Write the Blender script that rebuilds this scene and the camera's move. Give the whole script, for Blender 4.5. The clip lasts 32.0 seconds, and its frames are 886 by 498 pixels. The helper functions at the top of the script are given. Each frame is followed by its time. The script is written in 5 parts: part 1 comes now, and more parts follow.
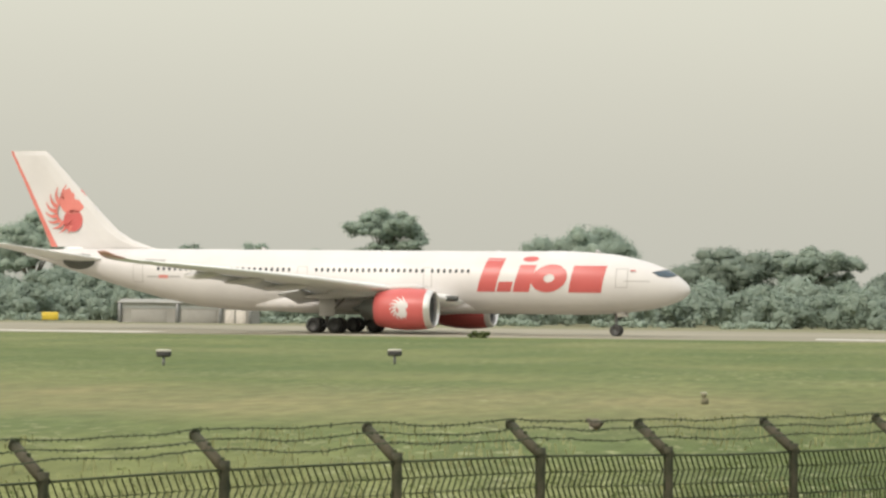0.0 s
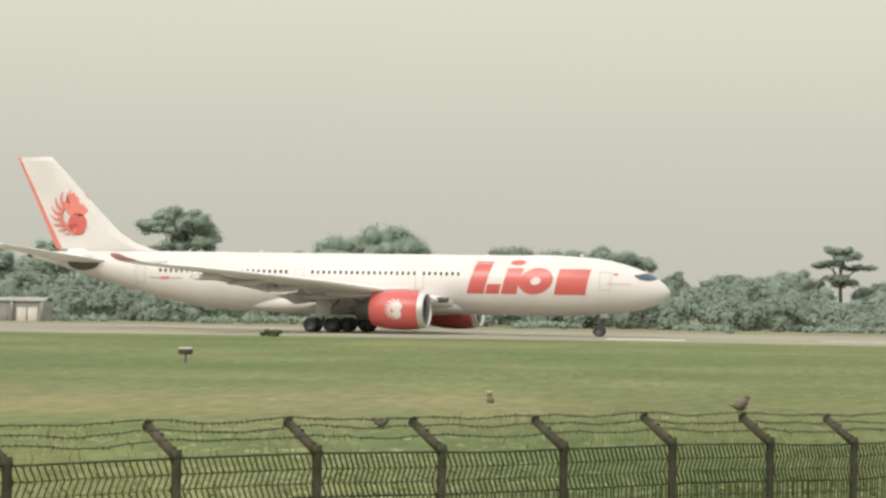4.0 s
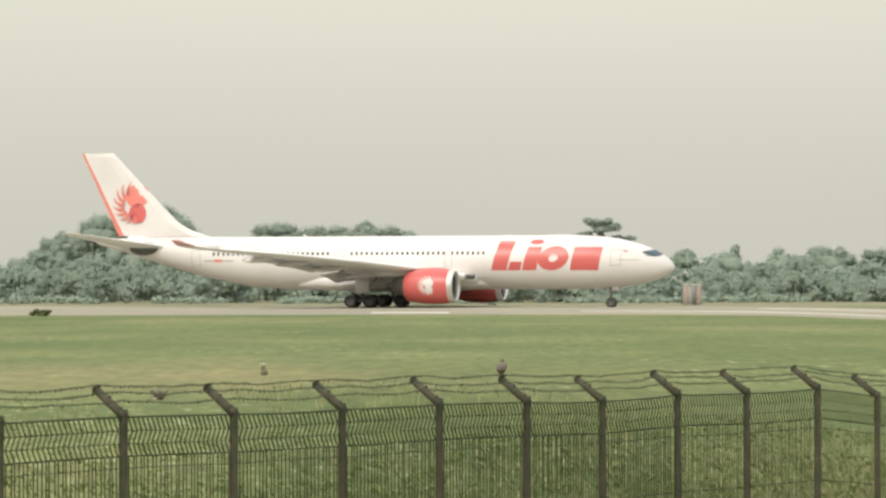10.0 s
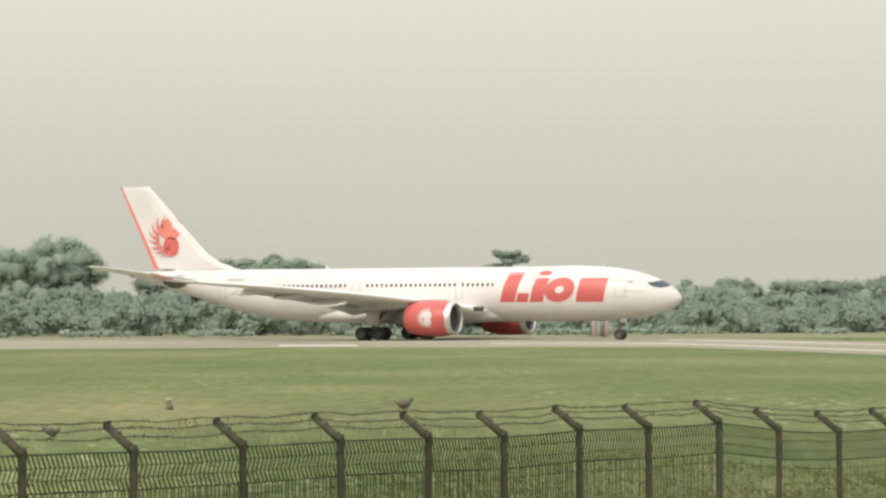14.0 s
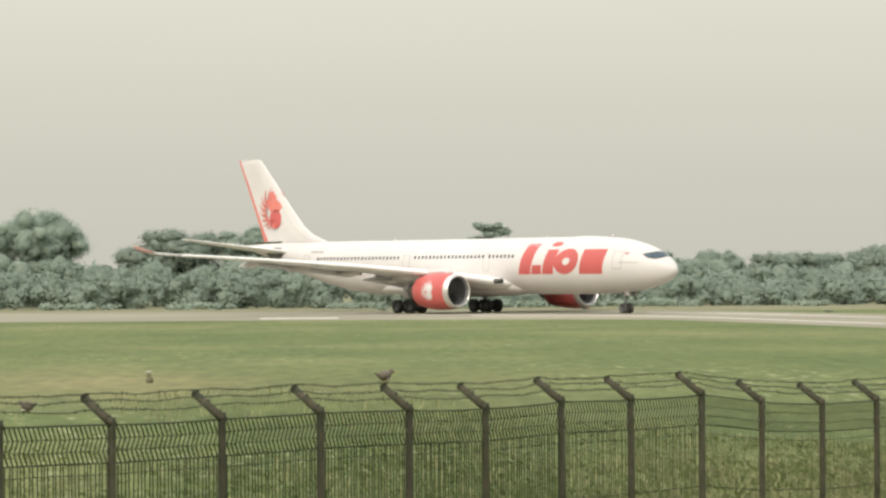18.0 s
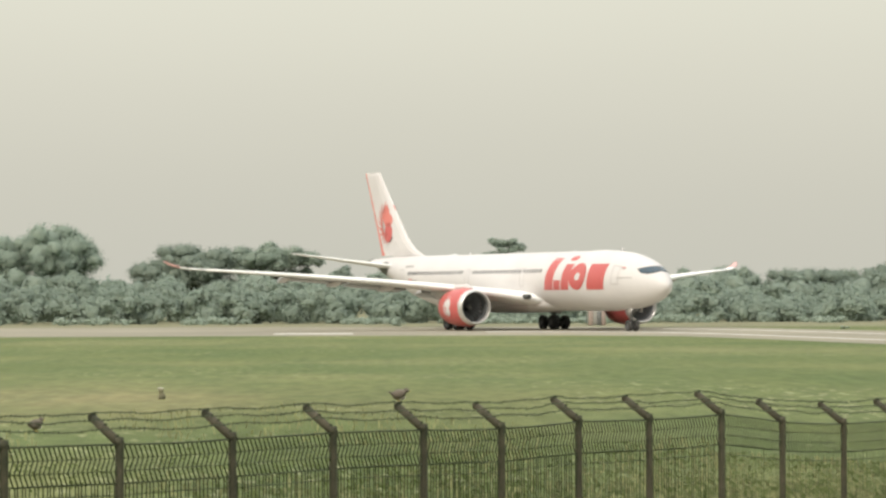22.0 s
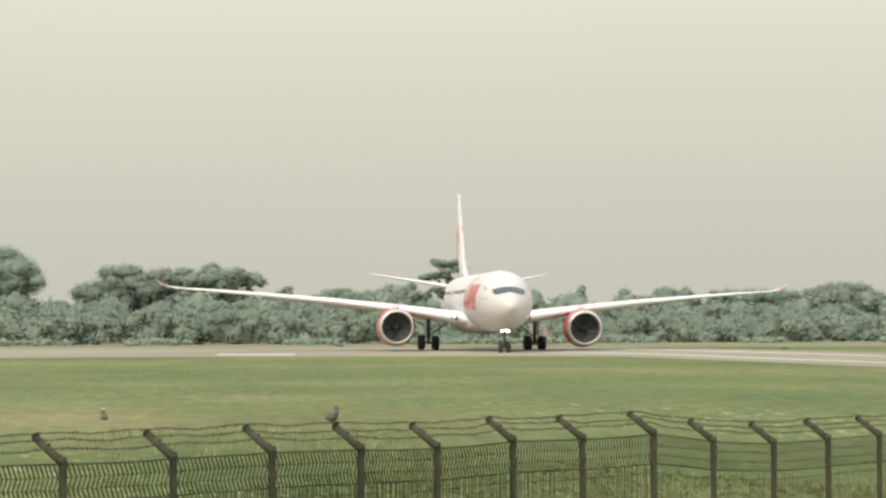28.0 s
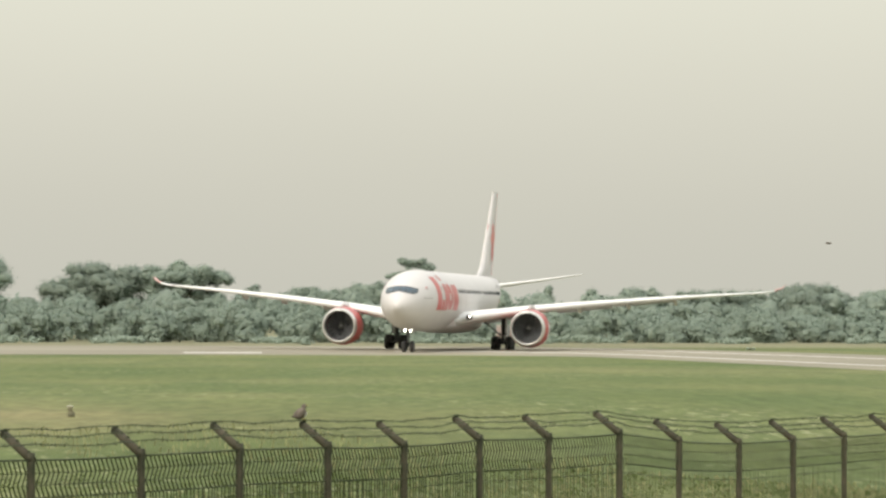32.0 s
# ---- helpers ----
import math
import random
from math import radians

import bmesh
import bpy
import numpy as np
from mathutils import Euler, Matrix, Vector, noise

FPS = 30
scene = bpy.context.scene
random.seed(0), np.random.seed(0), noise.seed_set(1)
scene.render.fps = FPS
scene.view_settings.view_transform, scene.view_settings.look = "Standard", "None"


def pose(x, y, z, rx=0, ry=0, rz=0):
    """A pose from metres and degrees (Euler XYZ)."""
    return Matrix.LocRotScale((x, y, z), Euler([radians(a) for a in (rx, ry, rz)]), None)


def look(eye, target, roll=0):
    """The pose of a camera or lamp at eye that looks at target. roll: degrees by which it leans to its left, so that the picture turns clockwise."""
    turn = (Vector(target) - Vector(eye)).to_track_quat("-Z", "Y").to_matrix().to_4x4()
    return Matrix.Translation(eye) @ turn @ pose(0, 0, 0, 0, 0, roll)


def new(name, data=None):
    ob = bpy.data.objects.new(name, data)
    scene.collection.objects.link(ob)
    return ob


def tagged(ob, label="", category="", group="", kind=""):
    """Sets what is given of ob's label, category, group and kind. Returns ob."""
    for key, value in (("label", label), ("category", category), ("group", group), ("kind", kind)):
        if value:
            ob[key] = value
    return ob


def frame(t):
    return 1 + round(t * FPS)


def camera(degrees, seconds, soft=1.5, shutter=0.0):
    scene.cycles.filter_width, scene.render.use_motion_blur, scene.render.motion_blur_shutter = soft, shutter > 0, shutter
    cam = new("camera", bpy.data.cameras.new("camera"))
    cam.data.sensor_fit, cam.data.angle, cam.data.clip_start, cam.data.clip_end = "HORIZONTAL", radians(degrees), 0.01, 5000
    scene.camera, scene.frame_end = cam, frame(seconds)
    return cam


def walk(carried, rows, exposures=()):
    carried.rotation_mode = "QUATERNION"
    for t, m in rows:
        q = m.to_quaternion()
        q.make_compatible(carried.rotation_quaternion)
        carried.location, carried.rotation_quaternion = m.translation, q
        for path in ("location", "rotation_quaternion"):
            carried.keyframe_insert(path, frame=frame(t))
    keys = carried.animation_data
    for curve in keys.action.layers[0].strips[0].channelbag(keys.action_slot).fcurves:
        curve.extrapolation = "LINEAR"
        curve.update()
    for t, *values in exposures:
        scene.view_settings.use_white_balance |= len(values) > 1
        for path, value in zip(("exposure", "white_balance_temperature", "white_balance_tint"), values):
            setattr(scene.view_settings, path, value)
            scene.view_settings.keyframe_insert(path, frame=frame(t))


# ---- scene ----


def at(x, y, z, pan, tilt, roll):
    """A camera pose: pan to the right, tilt up, and a lean."""
    return pose(x, y, z, 90 + tilt, 0, -pan) @ pose(0, 0, 0, 0, 0, roll)


# ---------------------------------------------------------------- camera
cam = camera(15.94, 32.0, soft=2.6)
walk(cam, [
    (0, at(-0.431, 5.099, 3.073, -8.173, 0.921, 0.645)),
    (0.5, at(-0.493, 5.688, 3.054, -7.579, 1.183, 1.010)),
    (1, at(-0.457, 5.528, 3.066, -7.006, 1.291, 0.934)),
    (1.5, at(-0.392, 5.163, 3.098, -6.436, 1.258, 0.750)),
    (2, at(-0.429, 5.554, 3.088, -5.853, 1.254, 0.849)),
    (2.5, at(-0.396, 5.176, 3.101, -5.331, 1.257, 0.629)),
    (3, at(-0.378, 5.217, 3.108, -4.979, 1.297, 0.586)),
    (3.5, at(-0.322, 5.065, 3.123, -4.729, 1.248, 0.501)),
    (4, at(-0.122, 4.091, 3.111, -4.460, 0.940, 0.891)),
    (4.5, at(0.039, 1.796, 3.071, -3.754, 0.664, 0.754)),
    (6.5, at(-0.043, -0.121, 3.106, -1.989, 1.001, 0.247)),
    (7, at(-0.136, -0.391, 3.088, -1.582, 1.113, 0.516)),
    (7.5, at(-0.171, -0.356, 3.105, -1.232, 1.175, 0.465)),
    (8, at(-0.171, -0.424, 3.129, -0.899, 1.203, 0.468)),
    (8.5, at(-0.151, -0.498, 3.144, -0.627, 1.197, 0.433)),
    (9, at(-0.067, -0.418, 3.158, -0.466, 1.152, 0.092)),
    (9.5, at(-0.117, -0.413, 3.135, -0.268, 0.936, 0.074)),
    (10, at(-0.120, -0.415, 3.129, -0.165, 0.515, -0.110)),
    (10.5, at(-0.133, -0.340, 3.134, -0.085, 0.087, -0.228)),
    (11, at(-0.132, -0.213, 3.130, 0.021, 0.127, -0.166)),
    (11.5, at(-0.130, -0.213, 3.132, 0.208, 0.436, -0.093)),
    (12, at(-0.100, -0.406, 3.140, 0.453, 0.566, -0.198)),
    (12.5, at(-0.081, -0.448, 3.157, 0.701, 0.679, -0.257)),
    (13, at(-0.043, -0.474, 3.157, 0.949, 0.924, -0.276)),
    (13.5, at(-0.034, -0.405, 3.176, 1.231, 1.106, -0.279)),
    (14, at(0.006, -0.430, 3.190, 1.476, 1.086, -0.280)),
    (14.5, at(0.003, -0.480, 3.179, 1.762, 1.054, -0.326)),
    (16.5, at(-0.012, -0.404, 3.166, 2.193, 0.877, -0.333)),
    (17, at(-0.014, -0.348, 3.167, 2.213, 0.828, -0.447)),
    (17.5, at(-0.004, -0.240, 3.165, 2.069, 0.749, -0.410)),
    (18, at(0.023, -0.057, 3.162, 1.814, 0.595, -0.358)),
    (18.5, at(0.026, 0.271, 3.163, 1.631, 0.432, -0.264)),
    (19, at(0.023, 0.498, 3.159, 1.578, 0.259, -0.134)),
    (19.5, at(0.029, 0.695, 3.159, 1.560, 0.216, -0.141)),
    (20, at(0.026, 0.773, 3.179, 1.556, 0.396, -0.148)),
    (20.5, at(0.051, 0.846, 3.191, 1.531, 0.678, -0.177)),
    (21, at(0.042, 0.856, 3.196, 1.541, 0.845, -0.167)),
    (21.5, at(0.034, 0.845, 3.195, 1.548, 0.865, -0.201)),
    (22, at(0.042, 0.854, 3.187, 1.546, 0.876, -0.226)),
    (22.5, at(0.047, 0.936, 3.188, 1.544, 0.868, -0.197)),
    (23, at(0.044, 0.929, 3.192, 1.546, 0.861, -0.183)),
    (23.5, at(0.046, 0.910, 3.198, 1.550, 0.859, -0.248)),
    (24, at(0.059, 0.709, 3.203, 1.590, 0.848, -0.287)),
    (24.5, at(0.063, 0.453, 3.214, 1.691, 0.876, -0.333)),
    (25, at(0.081, 0.109, 3.202, 1.837, 0.937, -0.313)),
    (25.5, at(0.103, -0.078, 3.211, 1.969, 0.991, -0.357)),
    (27.5, at(0.122, -0.176, 3.221, 2.457, 1.226, -0.429)),
    (28, at(0.103, -0.179, 3.219, 2.584, 1.240, -0.251)),
    (28.5, at(0.111, -0.222, 3.223, 2.702, 1.232, -0.350)),
    (29, at(0.109, -0.184, 3.228, 2.824, 1.221, -0.355)),
    (29.5, at(0.113, -0.241, 3.230, 2.906, 1.221, -0.335)),
    (30, at(0.121, -0.132, 3.237, 2.960, 1.211, -0.314)),
    (30.5, at(0.127, -0.171, 3.220, 2.987, 1.222, -0.264)),
    (31, at(0.128, -0.211, 3.224, 3.018, 1.224, -0.223)),
    (31.5, at(0.112, -0.388, 3.230, 3.078, 1.210, -0.213)),
    (32, at(0.085, -0.388, 3.215, 3.173, 1.227, 0.089)),
], exposures=((0, 0.01), (4, 0.01), (7, 0.05), (9, 0.06), (10.3, 0.15), (11.4, 0.15), (13, 0.07), (17.5, 0.07), (19.2, 0.13), (20.8, 0.08), (32, 0.07)))

# ---------------------------------------------------------------- light
world = bpy.data.worlds.new("overcast_sky")
scene.world = world
world.use_nodes = True
wn, wl = world.node_tree.nodes, world.node_tree.links
wn.clear()
w_out = wn.new("ShaderNodeOutputWorld")
w_bg = wn.new("ShaderNodeBackground")
w_sky = wn.new("ShaderNodeTexSky")
w_sky.sky_type, w_sky.sun_disc = "NISHITA", False
w_sky.sun_elevation, w_sky.sun_rotation = radians(42), radians(214)
w_sky.air_density, w_sky.dust_density = 2.0, 8.0
w_tc = wn.new("ShaderNodeTexCoord")
w_sep = wn.new("ShaderNodeSeparateXYZ")
w_ramp = wn.new("ShaderNodeValToRGB")
w_noise = wn.new("ShaderNodeTexNoise")
w_noise.inputs["Scale"].default_value, w_noise.inputs["Detail"].default_value = 1.7, 3.0
w_map = wn.new("ShaderNodeMapping")
w_map.inputs["Scale"].default_value = (1.0, 1.0, 5.0)
w_soft = wn.new("ShaderNodeMapRange")
w_soft.inputs["To Min"].default_value, w_soft.inputs["To Max"].default_value = 0.95, 1.05
w_mul = wn.new("ShaderNodeVectorMath")
w_mul.operation = "SCALE"
w_mix = wn.new("ShaderNodeMixRGB")
w_mix.inputs["Fac"].default_value = 0.04
stops = [(0.0, (0.560, 0.550, 0.475)), (0.04, (0.605, 0.593, 0.510)), (0.10, (0.680, 0.672, 0.580)), (0.16, (0.735, 0.732, 0.635)),
         (0.45, (0.98, 0.98, 0.90)), (1.0, (1.25, 1.27, 1.22))]
while len(w_ramp.color_ramp.elements) < len(stops):
    w_ramp.color_ramp.elements.new(0.5)
for el, (p, c) in zip(w_ramp.color_ramp.elements, stops):
    el.position, el.color = p, (*c, 1)
wl.new(w_tc.outputs["Generated"], w_sep.inputs[0])
wl.new(w_sep.outputs["Z"], w_ramp.inputs["Fac"])
wl.new(w_tc.outputs["Generated"], w_map.inputs["Vector"])
wl.new(w_map.outputs["Vector"], w_noise.inputs["Vector"])
wl.new(w_noise.outputs["Fac"], w_soft.inputs["Value"])
wl.new(w_ramp.outputs["Color"], w_mul.inputs[0])
wl.new(w_soft.outputs["Result"], w_mul.inputs["Scale"])
wl.new(w_mul.outputs[0], w_mix.inputs[1])
wl.new(w_sky.outputs["Color"], w_mix.inputs[2])
wl.new(w_mix.outputs["Color"], w_bg.inputs["Color"])
w_bg.inputs["Strength"].default_value = 1.0
wl.new(w_bg.outputs[0], w_out.inputs["Surface"])

sun = new("sun", bpy.data.lights.new("sun", "SUN"))
sun.data.energy, sun.data.angle, sun.data.color = 1.5, radians(14), (1.0, 0.96, 0.90)
sun.matrix_basis = look((-75, -110, 120), (0, 0, 0))
scene.view_settings.exposure = 0.0


# ---------------------------------------------------------------- materials
def material(name, color, rough=0.6, metal=0.0, vary=0.12, scale=4.0, fine=40.0, bump=0.0, tint=None, random=0.0, spec=0.5, space="Object"):
    """A surface whose colour drifts at two scales, with optional relief and a second tint in patches."""
    m = bpy.data.materials.new(name)
    m.use_nodes = True
    n, l = m.node_tree.nodes, m.node_tree.links
    b = n["Principled BSDF"]
    b.inputs["Roughness"].default_value, b.inputs["Metallic"].default_value = rough, metal
    b.inputs["Specular IOR Level"].default_value = spec
    tc = n.new("ShaderNodeTexCoord")
    big, small = n.new("ShaderNodeTexNoise"), n.new("ShaderNodeTexNoise")
    big.inputs["Scale"].default_value, small.inputs["Scale"].default_value = scale, fine
    big.inputs["Detail"].default_value, small.inputs["Detail"].default_value = 4.0, 3.0
    for x in (big, small):
        l.new(tc.outputs[space], x.inputs["Vector"])
    ramp = n.new("ShaderNodeMapRange")
    ramp.inputs["From Min"].default_value, ramp.inputs["From Max"].default_value = 0.35, 0.65
    l.new(big.outputs["Fac"], ramp.inputs["Value"])
    mix = n.new("ShaderNodeMixRGB")
    other = tint or tuple(c * (1 - 2 * vary) for c in color)
    mix.inputs[1].default_value, mix.inputs[2].default_value = (*color, 1), (*other, 1)
    l.new(ramp.outputs["Result"], mix.inputs["Fac"])
    hsv = n.new("ShaderNodeHueSaturation")
    l.new(mix.outputs["Color"], hsv.inputs["Color"])
    grain = n.new("ShaderNodeMapRange")
    grain.inputs["To Min"].default_value, grain.inputs["To Max"].default_value = 1 - vary, 1 + vary
    l.new(small.outputs["Fac"], grain.inputs["Value"])
    value = grain.outputs["Result"]
    if random:
        info = n.new("ShaderNodeObjectInfo")
        spread = n.new("ShaderNodeMapRange")
        spread.inputs["To Min"].default_value, spread.inputs["To Max"].default_value = 1 - random, 1 + random
        l.new(info.outputs["Random"], spread.inputs["Value"])
        mul = n.new("ShaderNodeMath")
        mul.operation = "MULTIPLY"
        l.new(value, mul.inputs[0])
        l.new(spread.outputs["Result"], mul.inputs[1])
        value = mul.outputs[0]
    l.new(value, hsv.inputs["Value"])
    l.new(hsv.outputs["Color"], b.inputs["Base Color"])
    if bump:
        bp = n.new("ShaderNodeBump")
        bp.inputs["Strength"].default_value, bp.inputs["Distance"].default_value = bump, 0.02
        l.new(small.outputs["Fac"], bp.inputs["Height"])
        l.new(bp.outputs["Normal"], b.inputs["Normal"])
    return m


def leaf_material(name, dark, light, scale):
    """Foliage: every leaf clump has its own tone, with light passing through."""
    m = bpy.data.materials.new(name)
    m.use_nodes = True
    n, l = m.node_tree.nodes, m.node_tree.links
    b, out = n["Principled BSDF"], n["Material Output"]
    b.inputs["Roughness"].default_value = 0.55
    geo, tc, noi = n.new("ShaderNodeNewGeometry"), n.new("ShaderNodeTexCoord"), n.new("ShaderNodeTexNoise")
    noi.inputs["Scale"].default_value, noi.inputs["Detail"].default_value = scale, 3.0
    l.new(tc.outputs["Object"], noi.inputs["Vector"])
    add = n.new("ShaderNodeMath")
    add.operation = "MULTIPLY_ADD"
    l.new(geo.outputs["Random Per Island"], add.inputs[0])
    add.inputs[1].default_value = 0.30
    l.new(noi.outputs["Fac"], add.inputs[2])
    mr = n.new("ShaderNodeMapRange")
    mr.inputs["From Min"].default_value, mr.inputs["From Max"].default_value = 0.4, 1.0
    l.new(add.outputs[0], mr.inputs["Value"])
    mix = n.new("ShaderNodeMixRGB")
    mix.inputs[1].default_value, mix.inputs[2].default_value = (*dark, 1), (*light, 1)
    l.new(mr.outputs["Result"], mix.inputs["Fac"])
    info, hsv, sp = n.new("ShaderNodeObjectInfo"), n.new("ShaderNodeHueSaturation"), n.new("ShaderNodeMapRange")
    sp.inputs["To Min"].default_value, sp.inputs["To Max"].default_value = 0.85, 1.15
    l.new(info.outputs["Random"], sp.inputs["Value"])
    l.new(mix.outputs["Color"], hsv.inputs["Color"])
    l.new(sp.outputs["Result"], hsv.inputs["Value"])
    l.new(hsv.outputs["Color"], b.inputs["Base Color"])
    tr, ms = n.new("ShaderNodeBsdfTranslucent"), n.new("ShaderNodeMixShader")
    l.new(hsv.outputs["Color"], tr.inputs["Color"])
    ms.inputs["Fac"].default_value = 0.42
    l.new(b.outputs[0], ms.inputs[1])
    l.new(tr.outputs[0], ms.inputs[2])
    l.new(ms.outputs[0], out.inputs["Surface"])
    return m


def glow(name, color, strength):
    m = bpy.data.materials.new(name)
    m.use_nodes = True
    b = m.node_tree.nodes["Principled BSDF"]
    b.inputs["Base Color"].default_value = (*color, 1)
    b.inputs["Emission Color"].default_value = (*color, 1)
    b.inputs["Emission Strength"].default_value = strength
    return m


def grass_ground():
    """Mown airfield grass: broad drifts of dry straw across the green, mottling and fine blades."""
    m = bpy.data.materials.new("grass_ground")
    m.use_nodes = True
    n, l = m.node_tree.nodes, m.node_tree.links
    b = n["Principled BSDF"]
    b.inputs["Roughness"].default_value, b.inputs["Specular IOR Level"].default_value = 0.9, 0.2
    tc = n.new("ShaderNodeTexCoord")

    def noise_at(sx, sy, scale, detail):
        mp, no = n.new("ShaderNodeMapping"), n.new("ShaderNodeTexNoise")
        mp.inputs["Scale"].default_value = (sx, sy, 1)
        no.inputs["Scale"].default_value, no.inputs["Detail"].default_value = scale, detail
        l.new(tc.outputs["Object"], mp.inputs["Vector"])
        l.new(mp.outputs["Vector"], no.inputs["Vector"])
        return no.outputs["Fac"]

    def ranged(fac, a, b_, lo=0.0, hi=1.0):
        r = n.new("ShaderNodeMapRange")
        r.inputs["From Min"].default_value, r.inputs["From Max"].default_value = a, b_
        r.inputs["To Min"].default_value, r.inputs["To Max"].default_value = lo, hi
        l.new(fac, r.inputs["Value"])
        return r.outputs["Result"]

    def mixed(fac, c1, c2):
        x = n.new("ShaderNodeMixRGB")
        l.new(fac, x.inputs["Fac"])
        for i, c in ((1, c1), (2, c2)):
            if isinstance(c, tuple):
                x.inputs[i].default_value = (*c, 1)
            else:
                l.new(c, x.inputs[i])
        return x.outputs["Color"]

    base = mixed(ranged(noise_at(0.040, 0.030, 1.0, 6), 0.36, 0.64), (0.106, 0.136, 0.046), (0.164, 0.182, 0.070))
    straw = mixed(ranged(noise_at(0.03, 0.03, 1.0, 5), 0.52, 0.70), base, (0.190, 0.195, 0.088))
    sep = n.new("ShaderNodeSeparateXYZ")
    l.new(tc.outputs["Object"], sep.inputs[0])
    dry = n.new("ShaderNodeMath")
    dry.operation = "MULTIPLY"
    # a drier swath runs across the field between the fence and the pavement, thinning out along it
    band = n.new("ShaderNodeValToRGB")
    for p in (0.3, 0.6):
        band.color_ramp.elements.new(p)
    for el, (p, v) in zip(band.color_ramp.elements, ((0.14, 0.0), (0.22, 0.80), (0.34, 0.80), (0.46, 0.0))):
        el.position, el.color = p, (v, v, v, 1)
    l.new(ranged(sep.outputs["Y"], 62, 190), band.inputs["Fac"])
    l.new(band.outputs["Color"], dry.inputs[0])
    l.new(ranged(sep.outputs["X"], 10, -5, 0.10, 1.0), dry.inputs[1])
    patch = n.new("ShaderNodeMath")
    patch.operation = "MULTIPLY"
    l.new(dry.outputs[0], patch.inputs[0])
    l.new(ranged(noise_at(0.10, 0.05, 1.0, 5), 0.3, 0.6, 0.55, 1.0), patch.inputs[1])
    field = mixed(patch.outputs[0], straw, (0.250, 0.218, 0.110))
    fine = mixed(ranged(noise_at(0.20, 0.045, 1.0, 6), 0.35, 0.7), field, (0.085, 0.122, 0.044))
    mixer = fine.node
    damp = n.new("ShaderNodeMath")
    damp.operation = "MULTIPLY"
    l.new(ranged(noise_at(0.20, 0.045, 1.0, 6), 0.40, 0.68), damp.inputs[0])
    damp.inputs[1].default_value = 0.55
    l.new(damp.outputs[0], mixer.inputs["Fac"])
    # the bank behind the fence is drier towards its western end
    bank = n.new("ShaderNodeMath")
    bank.operation = "MULTIPLY"
    l.new(ranged(sep.outputs["X"], -1, -8, 0.0, 0.75), bank.inputs[0])
    l.new(ranged(sep.outputs["Y"], 78, 52, 0.0, 1.0), bank.inputs[1])
    fine = mixed(bank.outputs[0], fine, (0.220, 0.218, 0.084))
    # lush dark growth on the damp bank
    lush = n.new("ShaderNodeMath")
    lush.operation = "MULTIPLY"
    span = n.new("ShaderNodeValToRGB")
    for p in (0.3, 0.6):
        span.color_ramp.elements.new(p)
    for el, (p, v) in zip(span.color_ramp.elements, ((0.10, 0.0), (0.34, 0.90), (0.54, 0.80), (0.80, 0.10))):
        el.position, el.color = p, (v, v, v, 1)
    l.new(ranged(sep.outputs["X"], -10, 14), span.inputs["Fac"])
    l.new(span.outputs["Color"], lush.inputs[0])
    l.new(ranged(sep.outputs["Y"], 120, 74, 0.0, 1.0), lush.inputs[1])
    fine = mixed(lush.outputs[0], fine, mixed(ranged(noise_at(0.9, 0.5, 1.0, 5), 0.38, 0.62), (0.064, 0.092, 0.026), (0.096, 0.124, 0.038)))
    # drier again along its eastern end, above the ditch
    east = n.new("ShaderNodeMath")
    east.operation = "MULTIPLY"
    l.new(ranged(sep.outputs["X"], 4.0, 9.0, 0.0, 0.75), east.inputs[0])
    l.new(ranged(sep.outputs["Y"], 80, 62, 0.0, 1.0), east.inputs[1])
    fine = mixed(east.outputs[0], fine, (0.215, 0.205, 0.098))
    # bleached verge beyond the runway
    fine = mixed(ranged(sep.outputs["Y"], 318, 342, 0.0, 0.85), fine, (0.225, 0.212, 0.135))
    # pale seed heads in loose drifts
    drift = n.new("ShaderNodeMath")
    drift.operation = "MULTIPLY"
    l.new(ranged(noise_at(2.6, 0.9, 1.0, 3), 0.56, 0.68, 0.0, 0.75), drift.inputs[0])
    l.new(ranged(noise_at(0.07, 0.05, 1.0, 4), 0.46, 0.60), drift.inputs[1])
    fine = mixed(drift.outputs[0], fine, (0.290, 0.300, 0.165))
    hsv = n.new("ShaderNodeHueSaturation")
    l.new(fine, hsv.inputs["Color"])
    l.new(ranged(noise_at(1.6, 0.40, 1.0, 6), 0.25, 0.75, 0.76, 1.26), hsv.inputs["Value"])
    l.new(hsv.outputs["Color"], b.inputs["Base Color"])
    bp = n.new("ShaderNodeBump")
    bp.inputs["Strength"].default_value, bp.inputs["Distance"].default_value = 0.6, 0.08
    l.new(noise_at(9, 9, 1.0, 4), bp.inputs["Height"])
    l.new(bp.outputs["Normal"], b.inputs["Normal"])
    return m


GRASS = grass_ground()
BLADE = leaf_material("grass_blades", (0.098, 0.132, 0.040), (0.172, 0.203, 0.074), 0.9)
STRAW = material("dry_straw", (0.27, 0.285, 0.135), 0.9, vary=0.2)
ASPHALT = material("taxiway_asphalt", (0.250, 0.230, 0.178), 0.9, vary=0.12, scale=0.03, fine=2.0, bump=0.1, tint=(0.305, 0.280, 0.216), spec=0.2)
PALE = material("pale_paint_marking", (0.56, 0.53, 0.46), 0.8, vary=0.12, scale=0.3, fine=4.0, tint=(0.45, 0.43, 0.39))
SLAB = material("broken_concrete", (0.62, 0.48, 0.39), 0.95, vary=0.18, scale=1.2, fine=14.0, bump=0.5, tint=(0.44, 0.34, 0.27), random=0.12)
